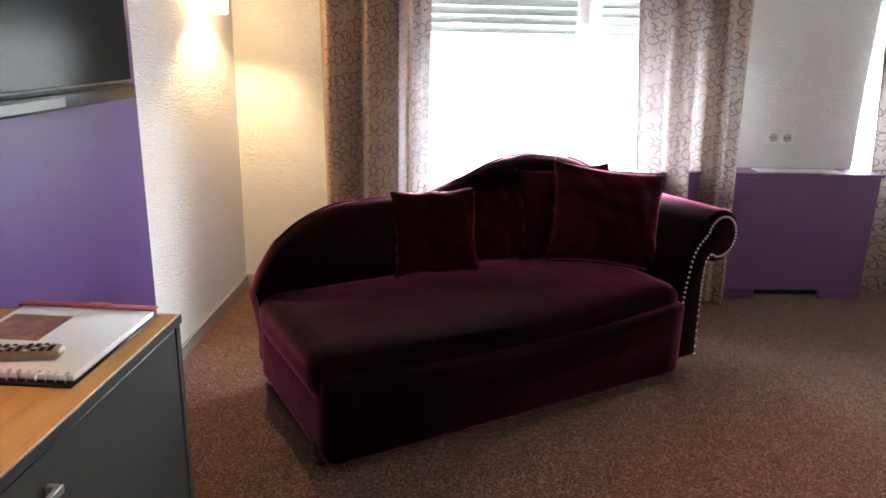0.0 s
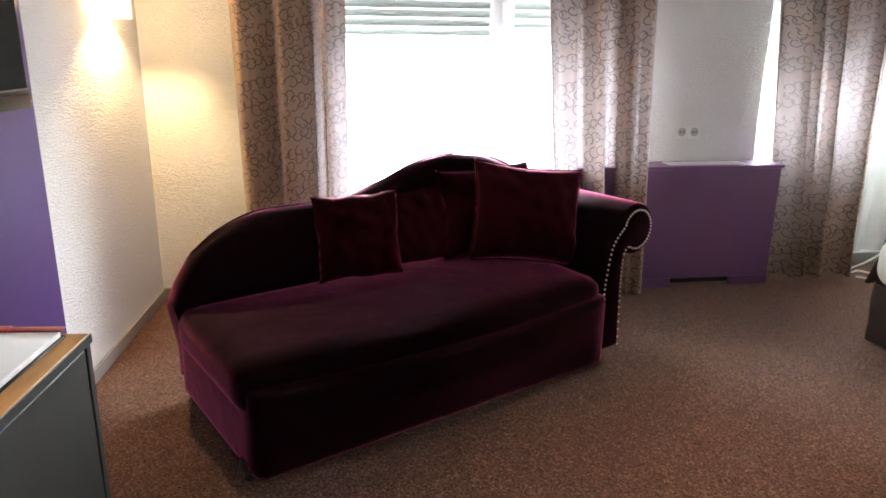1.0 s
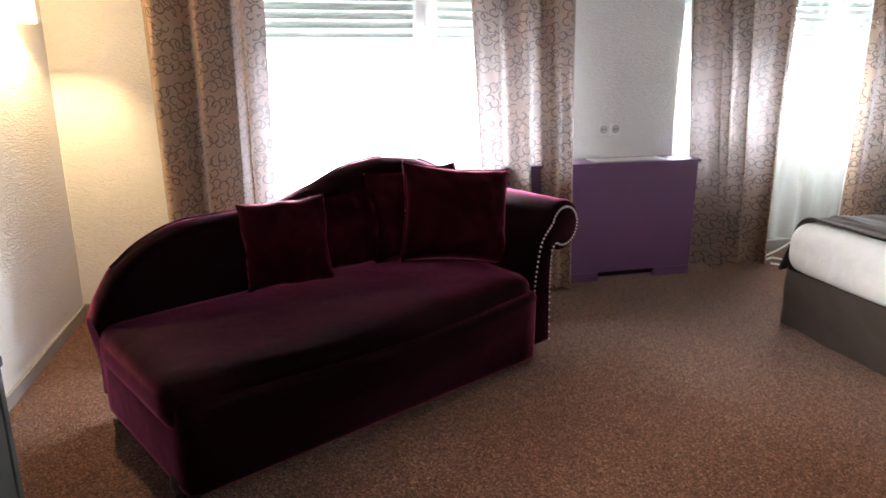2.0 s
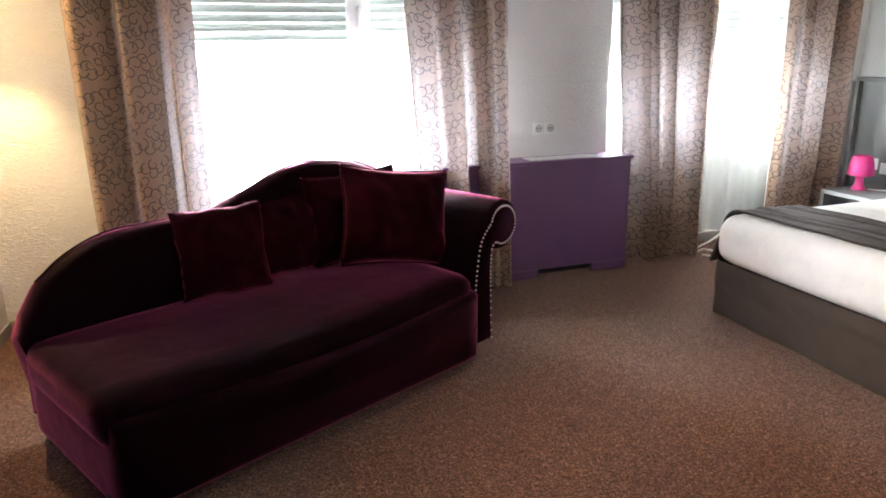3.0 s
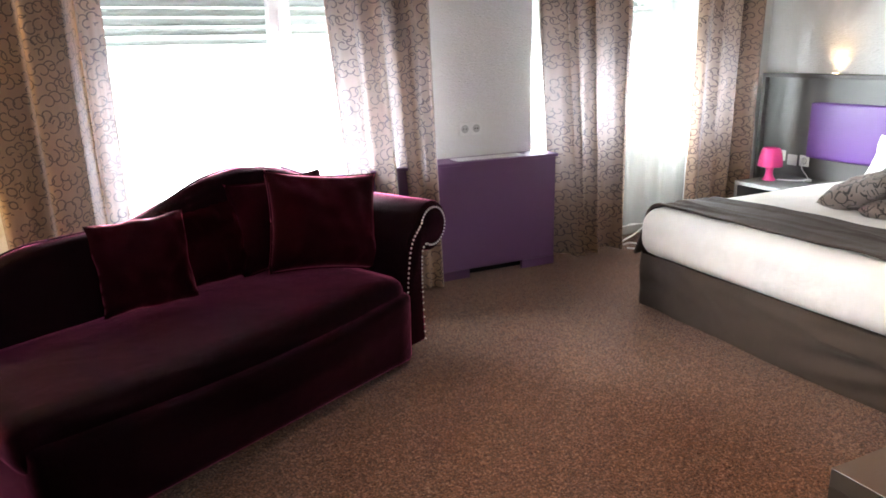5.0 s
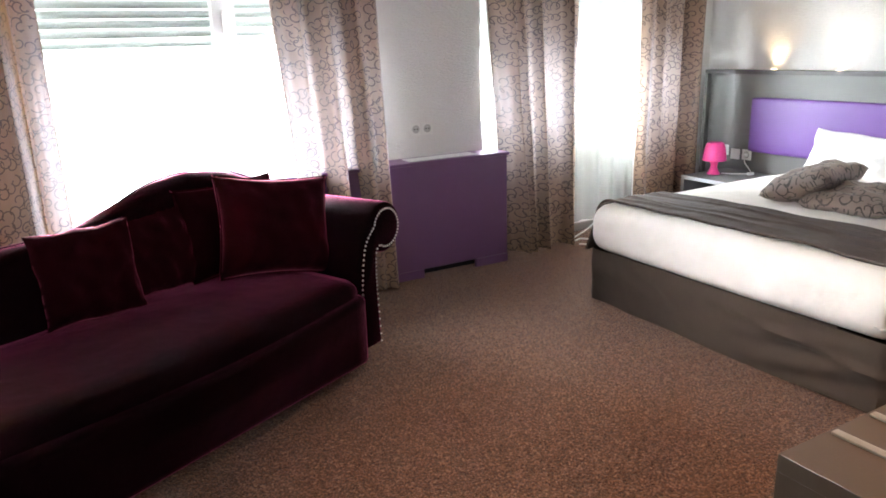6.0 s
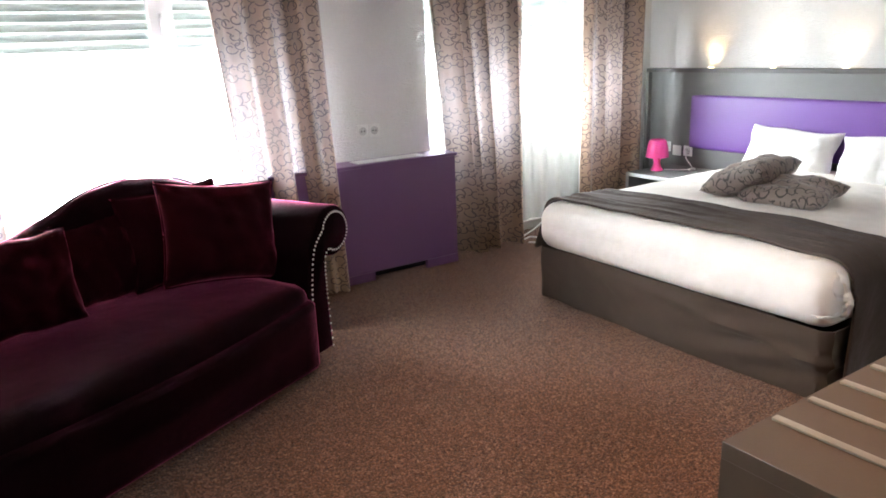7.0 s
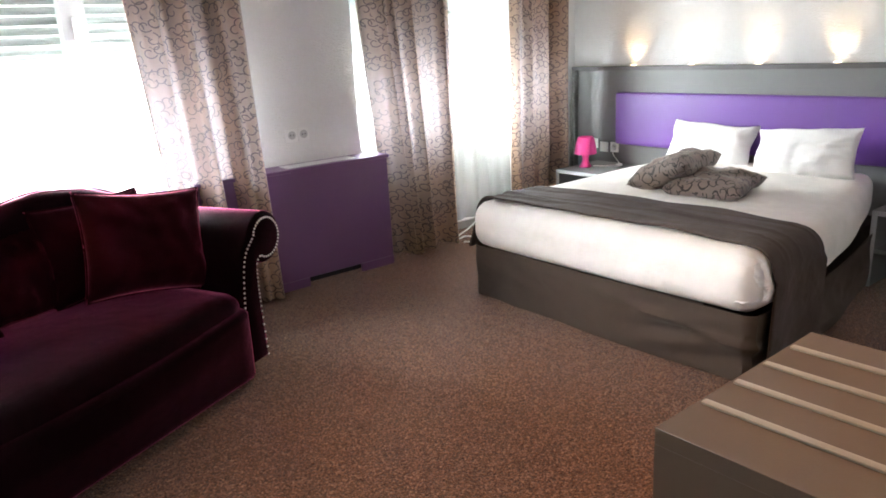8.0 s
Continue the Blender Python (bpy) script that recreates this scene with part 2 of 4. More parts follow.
RED = plain("red_leatherette", (0.33, 0.045, 0.04), 0.45, bump=0.1)
PHOTO = plain("brown_printed_photo", (0.30, 0.13, 0.085), 0.5, amount=0.7, scale=14, fine=40, bump=0)
def make_shade():
    m = Mat("frosted_white_shade", (0.85, 0.83, 0.78), 0.5)
    tr = m.n("ShaderNodeBsdfTranslucent", {"Color": (0.9, 0.86, 0.78, 1)})
    both = m.n("ShaderNodeMixShader", {0: 0.65, 1: m.b.outputs[0], 2: tr.outputs[0]})
    both = m.n("ShaderNodeMixShader", {0: 0.30, 1: both.outputs[0], 2: m.n("ShaderNodeBsdfTransparent").outputs[0]})
    m.t.links.new(both.outputs[0], m.out.inputs[0])
    return m.m


SHADE = make_shade()
BULB = make_glow("lit_bulb", (1.0, 0.78, 0.5), 12)
g = Mat("clear_glass", (1, 1, 1), 0.0, Transmission_Weight=1.0, IOR=1.45)
GLASS = g.m

# ---- mesh helpers ----


def finish(bm, name, material, parent=None, label="", smooth=True, m=None):
    me = bpy.data.meshes.new(name)
    bmesh.ops.recalc_face_normals(bm, faces=bm.faces)
    bm.to_mesh(me)
    bm.free()
    me.materials.append(material)
    if smooth:
        me.polygons.foreach_set("use_smooth", [True] * len(me.polygons))
        me.set_sharp_from_angle(angle=radians(38))
    ob = new(name, me)
    ob.parent = parent
    if m is not None:
        ob.matrix_basis = m
    if label:
        ob["label"] = label
    return ob


def part(name, bm, material, parent, label="", m=None):
    return finish(bm, name, material, parent, label, True, m)


def thing(name, m, label, category, group="", kind=""):
    ob = new(name)
    ob.empty_display_size = 0.1
    ob.matrix_basis = m
    return tagged(ob, label, category, group, kind)


def box(lo, hi, bevel=0.0, segments=2, bm=None):
    bm = bm or bmesh.new()
    made = bmesh.ops.create_cube(bm, size=1.0)["verts"]
    for v in made:
        v.co = Vector([lo[i] + (v.co[i] + 0.5) * (hi[i] - lo[i]) for i in range(3)])
    if bevel:
        edges = list({e for v in made for e in v.link_edges})
        bmesh.ops.bevel(bm, geom=edges, offset=bevel, segments=segments, affect="EDGES", profile=0.5)
    return bm


def lathe(profile, n=24, bm=None, at=(0, 0, 0)):
    bm = bm or bmesh.new()
    rings = []
    for r, zz in profile:
        rings.append([bm.verts.new((at[0] + r * math.cos(2 * math.pi * k / n), at[1] + r * math.sin(2 * math.pi * k / n), at[2] + zz)) for k in range(n)])
    for a, b in zip(rings, rings[1:]):
        for k in range(n):
            bm.faces.new((a[k], a[(k + 1) % n], b[(k + 1) % n], b[k]))
    bm.faces.new(rings[0][::-1]), bm.faces.new(rings[-1])
    return bm


def tube(points, r, n=8, bm=None, closed=False):
    bm = bm or bmesh.new()
    pts = [Vector(p) for p in points]
    rings = []
    for i, p in enumerate(pts):
        a, b = (pts[i - 1] if i or closed else p), (pts[(i + 1) % len(pts)] if i < len(pts) - 1 or closed else p)
        d = (b - a).normalized()
        side = d.cross(Vector((0, 0, 1)))
        side = side.normalized() if side.length > 1e-3 else Vector((1, 0, 0))
        up = side.cross(d)
        rings.append([bm.verts.new(p + r * (math.cos(2 * math.pi * k / n) * side + math.sin(2 * math.pi * k / n) * up)) for k in range(n)])
    pairs = list(zip(rings, rings[1:])) + ([(rings[-1], rings[0])] if closed else [])
    for a, b in pairs:
        for k in range(n):
            bm.faces.new((a[k], a[(k + 1) % n], b[(k + 1) % n], b[k]))
    if not closed:
        bm.faces.new(rings[0][::-1]), bm.faces.new(rings[-1])
    return bm


def smooth_path(points, steps=8):
    """Catmull-Rom through the points."""
    p = [Vector(q) for q in points]
    p = [2 * p[0] - p[1]] + p + [2 * p[-1] - p[-2]]
    out = []
    for i in range(1, len(p) - 2):
        for k in range(steps):
            t = k / steps
            out.append(0.5 * ((2 * p[i]) + (p[i + 1] - p[i - 1]) * t + (2 * p[i - 1] - 5 * p[i] + 4 * p[i + 1] - p[i + 2]) * t * t + (3 * p[i] - p[i - 1] - 3 * p[i + 1] + p[i + 2]) * t ** 3))
    return out + [p[-2]]


def grid(fn, nu, nv, thickness=0.0, uv=None):
    """A sheet fn(i/nu, j/nv) -> point; with a thickness it becomes a closed skin. uv(s, t) gives its map."""
    bm = bmesh.new()
    vs = [[bm.verts.new(fn(i / nu, j / nv)) for j in range(nv + 1)] for i in range(nu + 1)]
    layer = bm.loops.layers.uv.new("UVMap") if uv else None
    for i in range(nu):
        for j in range(nv):
            f = bm.faces.new((vs[i][j], vs[i + 1][j], vs[i + 1][j + 1], vs[i][j + 1]))
            if uv:
                for loop, (a, b) in zip(f.loops, ((i, j), (i + 1, j), (i + 1, j + 1), (i, j + 1))):
                    loop[layer].uv = uv(a / nu, b / nv)
    if thickness:
        bmesh.ops.recalc_face_normals(bm, faces=bm.faces)
        bmesh.ops.solidify(bm, geom=bm.faces[:], thickness=thickness)
    return bm


def soft_box(lo, hi, r, n=10, shape=None):
    """A box with round edges of radius r; shape(p) may bend each point."""
    bm = bmesh.new()
    bmesh.ops.create_cube(bm, size=2.0)
    bmesh.ops.subdivide_edges(bm, edges=bm.edges[:], cuts=n, use_grid_fill=True)
    c = [(a + b) / 2 for a, b in zip(lo, hi)]
    h = [(b - a) / 2 for a, b in zip(lo, hi)]
    rr = (r, r, r) if isinstance(r, (int, float)) else r
    for v in bm.verts:
        q = Vector(v.co)
        # more points near the edges
        q = Vector([math.copysign(1 - (1 - abs(a)) ** 1.5, a) for a in q])
        p = Vector([q[i] * h[i] for i in range(3)])
        inner = Vector([max(-(h[i] - rr[i]), min(h[i] - rr[i], p[i])) for i in range(3)])
        d = Vector([(p[i] - inner[i]) / rr[i] for i in range(3)])
        if d.length > 1e-6:
            k = max(abs(a) for a in d) / d.length
            d = d * k if sum(abs(a) > 1e-6 for a in d) > 1 else d
        p = inner + Vector([d[i] * rr[i] for i in range(3)]) + Vector(c)
        v.co = shape(p) if shape else p
    return bm


def extrude_profile(profile, length, axis="v", bevel=0.0):
    """A closed (a, z) outline pushed along the other horizontal axis."""
    bm = bmesh.new()
    near = [bm.verts.new((a, 0.0, zz)) for a, zz in profile]
    f = bm.faces.new(near)
    made = bmesh.ops.extrude_face_region(bm, geom=[f])["geom"]
    moved = [e for e in made if isinstance(e, bmesh.types.BMVert)]
    for v in moved:
        v.co.y += length
    if bevel:
        rim = [e for e in bm.edges if abs(e.verts[0].co.y - e.verts[1].co.y) < 1e-6]
        bmesh.ops.bevel(bm, geom=rim, offset=bevel, segments=2, affect="EDGES", profile=0.5)
    return bm


def pillow(w, h, t, ear=0.06, n=30, seed=0, sag=0.0, uv=False, wrinkle=0.012, ragged=0.0):
    """A stuffed cushion standing in x (w) and z (h), thick along y, its foot at z = 0."""
    bm = bmesh.new()
    layer = bm.loops.layers.uv.new("UVMap")
    sides = []
    for side in (-1, 1):
        rows = []
        for i in range(n + 1):
            row = []
            for j in range(n + 1):
                a, b = 2 * i / n - 1, 2 * j / n - 1
                a, b = math.sin(a * math.pi / 2) * 0.35 + a * 0.65, math.sin(b * math.pi / 2) * 0.35 + b * 0.65
                px = a * (1 - ear * (1 - b * b)) * w / 2
                pz = b * (1 - ear * (1 - a * a)) * h / 2
                puff = ((1 - a ** 4) * (1 - b ** 4)) ** 0.5 * (0.8 + 0.2 * (1 - a * a) * (1 - b * b)) * (1 + 0.15 * sag * (-b))
                edge = max(abs(a), abs(b))
                wr = noise.noise(Vector((a * 3 + seed * 7.1, b * 3, side * 2.0))) * wrinkle * (1 - edge ** 6)
                wr += noise.noise(Vector((a * 9 + seed * 3.3, b * 9, side * 5.0))) * wrinkle * 0.35 * edge * (1 - edge ** 8)
                px += ragged * noise.noise(Vector((a * 1.8 + seed, b * 1.8, 2.2)))
                pz += ragged * noise.noise(Vector((a * 1.8, b * 1.8 + seed, 7.7)))
                rim = max(abs(a) ** 10 * math.cos(b * 23 + seed), abs(b) ** 10 * math.cos(a * 23 + seed))
                wr += 0.007 * rim * (1 - edge ** 30)
                row.append((px, side * (puff * t / 2 + (wr if edge < 0.999 else 0)), pz + h / 2 * (1 - 0.0)))
            rows.append(row)
        sides.append(rows)
    made = {}

    def vert(side, i, j):
        key = (0 if i in (0, n) or j in (0, n) else side, i, j)
        if key not in made:
            made[key] = bm.verts.new(sides[side][i][j])
        return made[key]

    for side in (0, 1):
        for i in range(n):
            for j in range(n):
                idx = ((i, j), (i + 1, j), (i + 1, j + 1), (i, j + 1))
                f = bm.faces.new([vert(side, *q) for q in (idx if side == 0 else idx[::-1])])
                for loop, q in zip(f.loops, idx if side == 0 else idx[::-1]):
                    loop[layer].uv = (q[0] / n * w + side * 0.37, q[1] / n * h)
    return bm


def pillow_rim(w, h, ear=0.06, n=24):
    pts = []
    for a0, b0, a1, b1 in ((-1, -1, 1, -1), (1, -1, 1, 1), (1, 1, -1, 1), (-1, 1, -1, -1)):
        for k in range(n):
            a, b = a0 + (a1 - a0) * k / n, b0 + (b1 - b0) * k / n
            pts.append((a * (1 - ear * (1 - b * b)) * w / 2, 0.0, b * (1 - ear * (1 - a * a)) * h / 2 + h / 2))
    return pts

# ---- the room ----


def setting(name, bm, material, label, category, smooth=True, m=None):
    return tagged(finish(bm, name, material, None, "", smooth, m), label, category, "", "structure")


TH = 0.3
setting("floor", box((XL - 1.0, YB - TH, -0.1), (XR + TH, YW + 0.35, 0.0)), CARPET, "brown flecked loop-pile carpet over the whole room", "carpet")
setting("ceiling", box((XL - 1.0, YB - TH, HC), (XR + TH, YW + 0.35, HC + 0.15)), CEILING, "plain white painted ceiling", "ceiling")
setting("wall_west", box((-TH, -5.1, 0.0), (0, 0.34, HC)), PLASTER, "white wall in rough rippled plaster", "wall", True, WEST)
setting("wall_east", box((XR, YB, 0.0), (XR + TH, YW + 0.35, HC)), PLASTER, "white rough plaster wall behind the bed", "wall")
# Unseen back wall, set near and pale to bounce daylight onto the piers.
setting("wall_south", box((XL - 1.0, YB - TH, 0.0), (XR + TH, YB, HC)), BACKWALL, "unseen back wall, pale to bounce light into the room", "wall")


def window_wall():
    """Piers between the windows, thin breasts below them and lintels above."""
    bm = bmesh.new()
    out = YW + 0.35
    for x0, x1 in ((XL - 0.2, W1[0]), (W1[1], W2[0]), (W2[1], XR)):
        box((x0, YW, 0), (x1, out, HC), bm=bm)
    for (x0, x1), sill in ((W1, 0.56), (W2, SILL2)):
        box((x0, YG, 0), (x1, out, sill), bm=bm)
        box((x0, YW, HEAD), (x1, out, HC), bm=bm)
    return bm


setting("wall_north", window_wall(), PLASTER, "white plaster window wall with two recessed windows", "wall")


def skirting(name, lo, hi, m=None):
    bm = box(lo, hi, 0.004, 1)
    setting(name, bm, SKIRTING, "low grey painted skirting board", "baseboard", True, m)


skirting("baseboard", (0, -5.05, 0), (0.014, -0.016, 0.066), WEST)
skirting("baseboard", (XL, YW - 0.014, 0), (W1[0], YW, 0.066))
skirting("baseboard", (W2[0] + 0.02, YG - 0.014, 0), (W2[1], YG, 0.066))
skirting("baseboard", (W2[1], YW - 0.014, 0), (XR, YW, 0.066))
skirting("baseboard", (XR - 0.014, YB, 0), (XR, 0.1, 0.066))

# purple panel on the left wall
setting("trim", box((0, -4.2, 0.0), (0.018, -1.272, HC)), PURPLE_WALL, "purple painted panel behind the television", "wall panel", False, WEST)


def window(name, span, sill, mullions, shutter_low):
    """Two-leaf white window with a half-lowered roller shutter outside."""
    win = thing(name, pose(0, 0, 0), "white plastic window with a half-lowered roller shutter", "window", kind="structure")
    x0, x1 = span
    y0, y1 = YG + 0.04, YG + 0.10
    f = 0.055
    bm = bmesh.new()
    box((x0, y0, sill), (x1, y1, sill + f), 0.006, 1, bm)
    box((x0, y0, HEAD - f), (x1, y1, HEAD), 0.006, 1, bm)
    box((x0, y0, sill + f), (x0 + f, y1, HEAD - f), 0.006, 1, bm)
    box((x1 - f, y0, sill + f), (x1, y1, HEAD - f), 0.006, 1, bm)
    part("window_frame", bm, PVC, win)
    edges = [x0 + f] + [m for m in mullions] + [x1 - f]
    for m in mullions:
        bm = box((m - 0.065, y0 - 0.012, sill + f), (m + 0.065, y1, HEAD - f), 0.008, 2)
        post = part("mullion", bm, PVC, win)
        part("window_handle", box((m - 0.012, y0 - 0.055, 1.52), (m + 0.012, y0 - 0.014, 1.64), 0.006), WHITE, post)
    for a, b in zip(edges, edges[1:]):
        pane = part("pane", box((a, y0 + 0.026, sill + f), (b, y0 + 0.032, HEAD - f)), GLASS, win)
        pane.visible_shadow = False
    part("window_sill", box((x0, YG - 0.03, sill - 0.02), (x1, y0 - 0.001, sill), 0.005), PVC, win)
    # shutter of single slats
    part("shutter_bar", box((x0 + 0.01, y1 + 0.02, shutter_low - 0.03), (x1 - 0.01, y1 + 0.034, shutter_low + 0.012), 0.004), SHUTTER, win)
    slat = None
    z = shutter_low + 0.014
    while z < HEAD - 0.02:
        if slat is None:
            def shape(s, t):
                return (x0 + 0.01 + s * (x1 - x0 - 0.02), y1 + 0.022 + 0.012 * math.sin(math.pi * t), t * 0.0488)
            slat = part("slat", grid(shape, 1, 6, 0.003), SHUTTER, win)
            slat.location.z = z
        else:
            other = new("slat", slat.data)
            other.parent, other.location.z = win, z
        z += 0.05
    return win


window("window_1", W1, 0.56, (1.04,), 1.44)
window("window_2", W2, SILL2, (3.95,), 1.40)


def curtain(left, right, y, folds, seed, label, z0=0.025):
    """A hanging curtain; left and right are its edges as (x at the floor, shift per metre of height),
    folds its plan as (share of the width, depth into the room or back)."""
    top = 2.36
    ob = thing("curtain", pose((left[0] + right[0]) / 2, y, z0), label, "curtain", "curtains")
    plan = smooth_path([(a, b, 0) for a, b in folds], 14)
    share = np.array([p.x for p in plan])
    deep = np.array([p.y for p in plan])
    width = right[0] - left[0]
    run = np.concatenate([[0.0], np.cumsum(np.hypot(np.diff(share) * width, np.diff(deep)))])
    mid = (left[0] + right[0]) / 2

    def place(s, t):
        z = z0 + t * (top - z0)
        i = s * (len(share) - 1)
        f, d = float(np.interp(i, range(len(share)), share)), float(np.interp(i, range(len(share)), deep))
        loose = 1 - t
        f += 0.016 * noise.noise(Vector((f * 4, t * 1.3, seed))) * math.sin(math.pi * f)
        d *= 1.45 + 0.5 * loose + 0.35 * noise.noise(Vector((f * 5, t * 2.0, seed + 9)))
        d += 0.006 * noise.noise(Vector((f * 14, t * 5, seed + 3))) + 0.003 * noise.noise(Vector((f * 30, t * 11, seed)))
        x0, x1 = left[0] + left[1] * z, right[0] + right[1] * z
        hem = 0.010 * noise.noise(Vector((f * 7, 0, seed))) * loose ** 6
        return (x0 + f * (x1 - x0) - mid, d, z - z0 + hem)

    n = len(share) - 1
    bm = grid(place, n, 60, 0.0, lambda s, t: (float(np.interp(s * n, range(n + 1), run)), t * (top - z0)))
    part("cloth", bm, CURTAIN, ob)
    part("lining", grid(lambda s, t: Vector(place(s, t)) + Vector((0, 0.012, 0)), n, 60), LINING, ob, "plain white curtain lining")
    for k, side in ((0.0, 0.002), (1.0, -0.002)):
        part("side_hem", tube([Vector(place(k, j / 40)) + Vector((side, 0, 0)) for j in range(41)], 0.0035, 6), CURTAIN, ob)
    return ob


LAB = "taupe curtain with brown curls"
curtain((-0.425, -0.016), (0.113, 0.004), 3.80,
        [(0, .03), (.06, -.035), (.2, -.012), (.355, .045), (.42, -.035), (.55, -.005), (.67, .04), (.72, .06), (.80, -.045), (.835, -.012), (.92, .004), (1, -.004)],
        3, LAB + " hanging in folds by the chaise")
curtain((1.285, -0.075), (1.816, -0.033), 3.745,
        [(0, -.02), (.1, .004), (.24, -.02), (.28, .03), (.36, .04), (.43, -.035), (.50, -.04), (.545, .035), (.70, .04), (.745, -.035), (.84, -.022), (.93, -.04), (1, .0)],
        8, LAB + " hanging before the radiator cover")
curtain((2.757, -0.09), (3.33, 0.0), 3.87,
        [(0, .04), (.03, .05), (.06, .03), (.14, .0), (.17, -.045), (.22, -.012), (.27, -.045), (.31, .0), (.42, .012), (.47, -.045), (.52, .0), (.66, .022), (.78, .005), (.82, -.045), (.87, .0), (.97, .012), (1, .03)],
        21, LAB + " falling to the carpet by the window")
curtain((3.85, 0.014), (4.49, 0.0), 3.87,
        [(0, .0), (.08, -.03), (.2, -.008), (.3, -.035), (.36, .02), (.55, .03), (.7, .01), (.75, .06), (.80, -.02), (.9, -.04), (1, .0)],
        34, LAB + " hanging in the corner by the bed")
for span in ((XL + 0.25, 2.05), (2.35, XR - 0.08)):
    rod = thing("curtain_rod", pose(0, 3.82, 2.40), "plain steel curtain rod above a window", "curtain rod", "curtain rods")
    part("pole", tube([(span[0], 0, 0), (span[1], 0, 0)], 0.011, 10), SILVER, rod)
    for xx in (span[0] + 0.06, span[1] - 0.06):
        part("bracket", box((xx - 0.008, -0.005, -0.008), (xx + 0.008, YW - 3.82, 0.008), 0.002, 1), SILVER, rod)



def net_curtain(x0, x1, z0, material, label):
    ob = thing("net_curtain", pose((x0 + x1) / 2, 4.09, z0), label, "net curtain", "net curtains")
    w, h = x1 - x0, 2.22 - z0
    part("cloth", grid(lambda s, t: ((s - 0.5) * w, 0.016 * math.sin(36 * w * s + 1.3 * math.sin(9 * s)) * (1.1 - 0.4 * t), t * h), 160, 8), material, ob)


net_curtain(W1[0] + 0.02, W1[1] - 0.02, 0.62, VOILE, "thin white net curtain before the wide window")
net_curtain(W2[0] + 0.02, W2[1] - 0.02, 0.10, VOILE_DENSE, "thin white net curtain hanging in the window recess")

# ---- radiator cover ----
cover = thing("radiator_cover", pose(0, 0, 0), "purple painted radiator cover with a bottom slot below the window", "radiator cover")
CX0, CX1, CY = 0.62, 2.674, 3.815
bm = bmesh.new()
box((CX0, CY, 0.055), (CX1, CY + 0.02, 0.722), 0.003, 1, bm)
for a, b in ((CX0, 2.035), (2.425, CX1)):
    box((a, CY, 0.0), (b, CY + 0.02, 0.055), bm=bm)
part("front_panel", bm, PURPLE, cover)
part("side_panel", box((CX1 - 0.02, CY + 0.02, 0), (CX1, YW, 0.722), 0.002, 1), PURPLE, cover)
part("side_panel", box((CX0, CY + 0.02, 0), (CX0 + 0.02, YW, 0.722), 0.002, 1), PURPLE, cover)
bm = bmesh.new()
GX0, GX1, GY0, GY1 = 1.98, 2.46, 3.845, 3.955
box((CX0 - 0.01, CY - 0.012, 0.722), (GX0, YW, 0.742), 0.002, 1, bm)
box((GX1, CY - 0.012, 0.722), (CX1 + 0.012, YW, 0.742), 0.002, 1, bm)
box((GX0, CY - 0.012, 0.722), (GX1, GY0, 0.742), bm=bm)
box((GX0, GY1, 0.722), (GX1, YW, 0.742), bm=bm)
part("top_shelf", bm, PURPLE, cover)
grille = bmesh.new()
box((GX0, GY0, 0.738), (GX1, GY0 + 0.012, 0.746), bm=grille)
box((GX0, GY1 - 0.012, 0.738), (GX1, GY1, 0.746), bm=grille)
box((GX0, GY0 + 0.012, 0.738), (GX0 + 0.012, GY1 - 0.012, 0.746), bm=grille)
box((GX1 - 0.012, GY0 + 0.012, 0.738), (GX1, GY1 - 0.012, 0.746), bm=grille)
part("vent_frame", grille, WHITE, cover, "white vent frame")
for k in range(9):
    yy = GY0 + 0.016 + k * 0.0088
    part("vent_slat", box((GX0 + 0.012, yy, 0.736), (GX1 - 0.012, yy + 0.0055, 0.743)), WHITE, cover, "white vent slat")
part("vent_backing", box((GX0, GY0, 0.70), (GX1, GY1, 0.704)), WHITE, cover, "pale vent backing")
# Black board added behind the slot to stand in for its shade.
part("slot_shadow_board", box((2.0, CY + 0.08, 0.0), (2.46, CY + 0.085, 0.06)), DARK, cover, "black board added to darken the bottom slot")


def socket(name, at, turn, label, holes=True):
    ob = thing(name, pose(*at, 0, 0, turn), label, "power socket" if holes else "switch", "wall sockets")
    part("plate", box((-0.040, 0.0, -0.040), (0.040, 0.010, 0.040), 0.004), WHITE, ob)
    if holes:
        part("well", lathe([(0.0255, 0.0100), (0.0255, 0.0125), (0.0215, 0.0125), (0.0195, 0.0108)], 20), SOCKET_GREY, ob, "grey socket rim", pose(0, 0, 0, -90))
        for dx in (-0.0095, 0.0095):
            part("hole", lathe([(0.0045, 0.0118), (0.0045, 0.0128)], 8), DARK, ob, "dark hole", pose(dx, 0, 0, -90))
        part("earth_pin", lathe([(0.0028, 0.01), (0.0028, 0.018)], 8), SILVER, ob, "steel earth pin", pose(0, 0, 0.011, -90))
    return ob


# fronts look along +y of their own, so turn them into the room
socket("wall_socket", (2.105, YW, 0.918), 180, "white power socket on the pier above the radiator cover")
socket("wall_socket", (2.186, YW, 0.918), 180, "white power socket on the pier above the radiator cover")

# ---- left side: desk, television, wall lamp ----
desk = thing("desk_cabinet", WEST @ pose(0.592, -2.435, 0, 0, 0, -1.5), "grey cabinet with an oak top and a handled door", "cabinet")
DD, DL, DZ = 0.52, 1.75, 0.793     # depth, length, height
part("top", box((-DD, -DL, DZ - 0.022), (0.0, 0.0, DZ), 0.002, 1), OAK, desk, "honey-coloured oak top")
part("edge_band", box((0.0, -DL, DZ - 0.022), (0.003, 0.003, DZ - 0.0005), 0.001, 1), DESK_GREY, desk, "dark grey edge band")
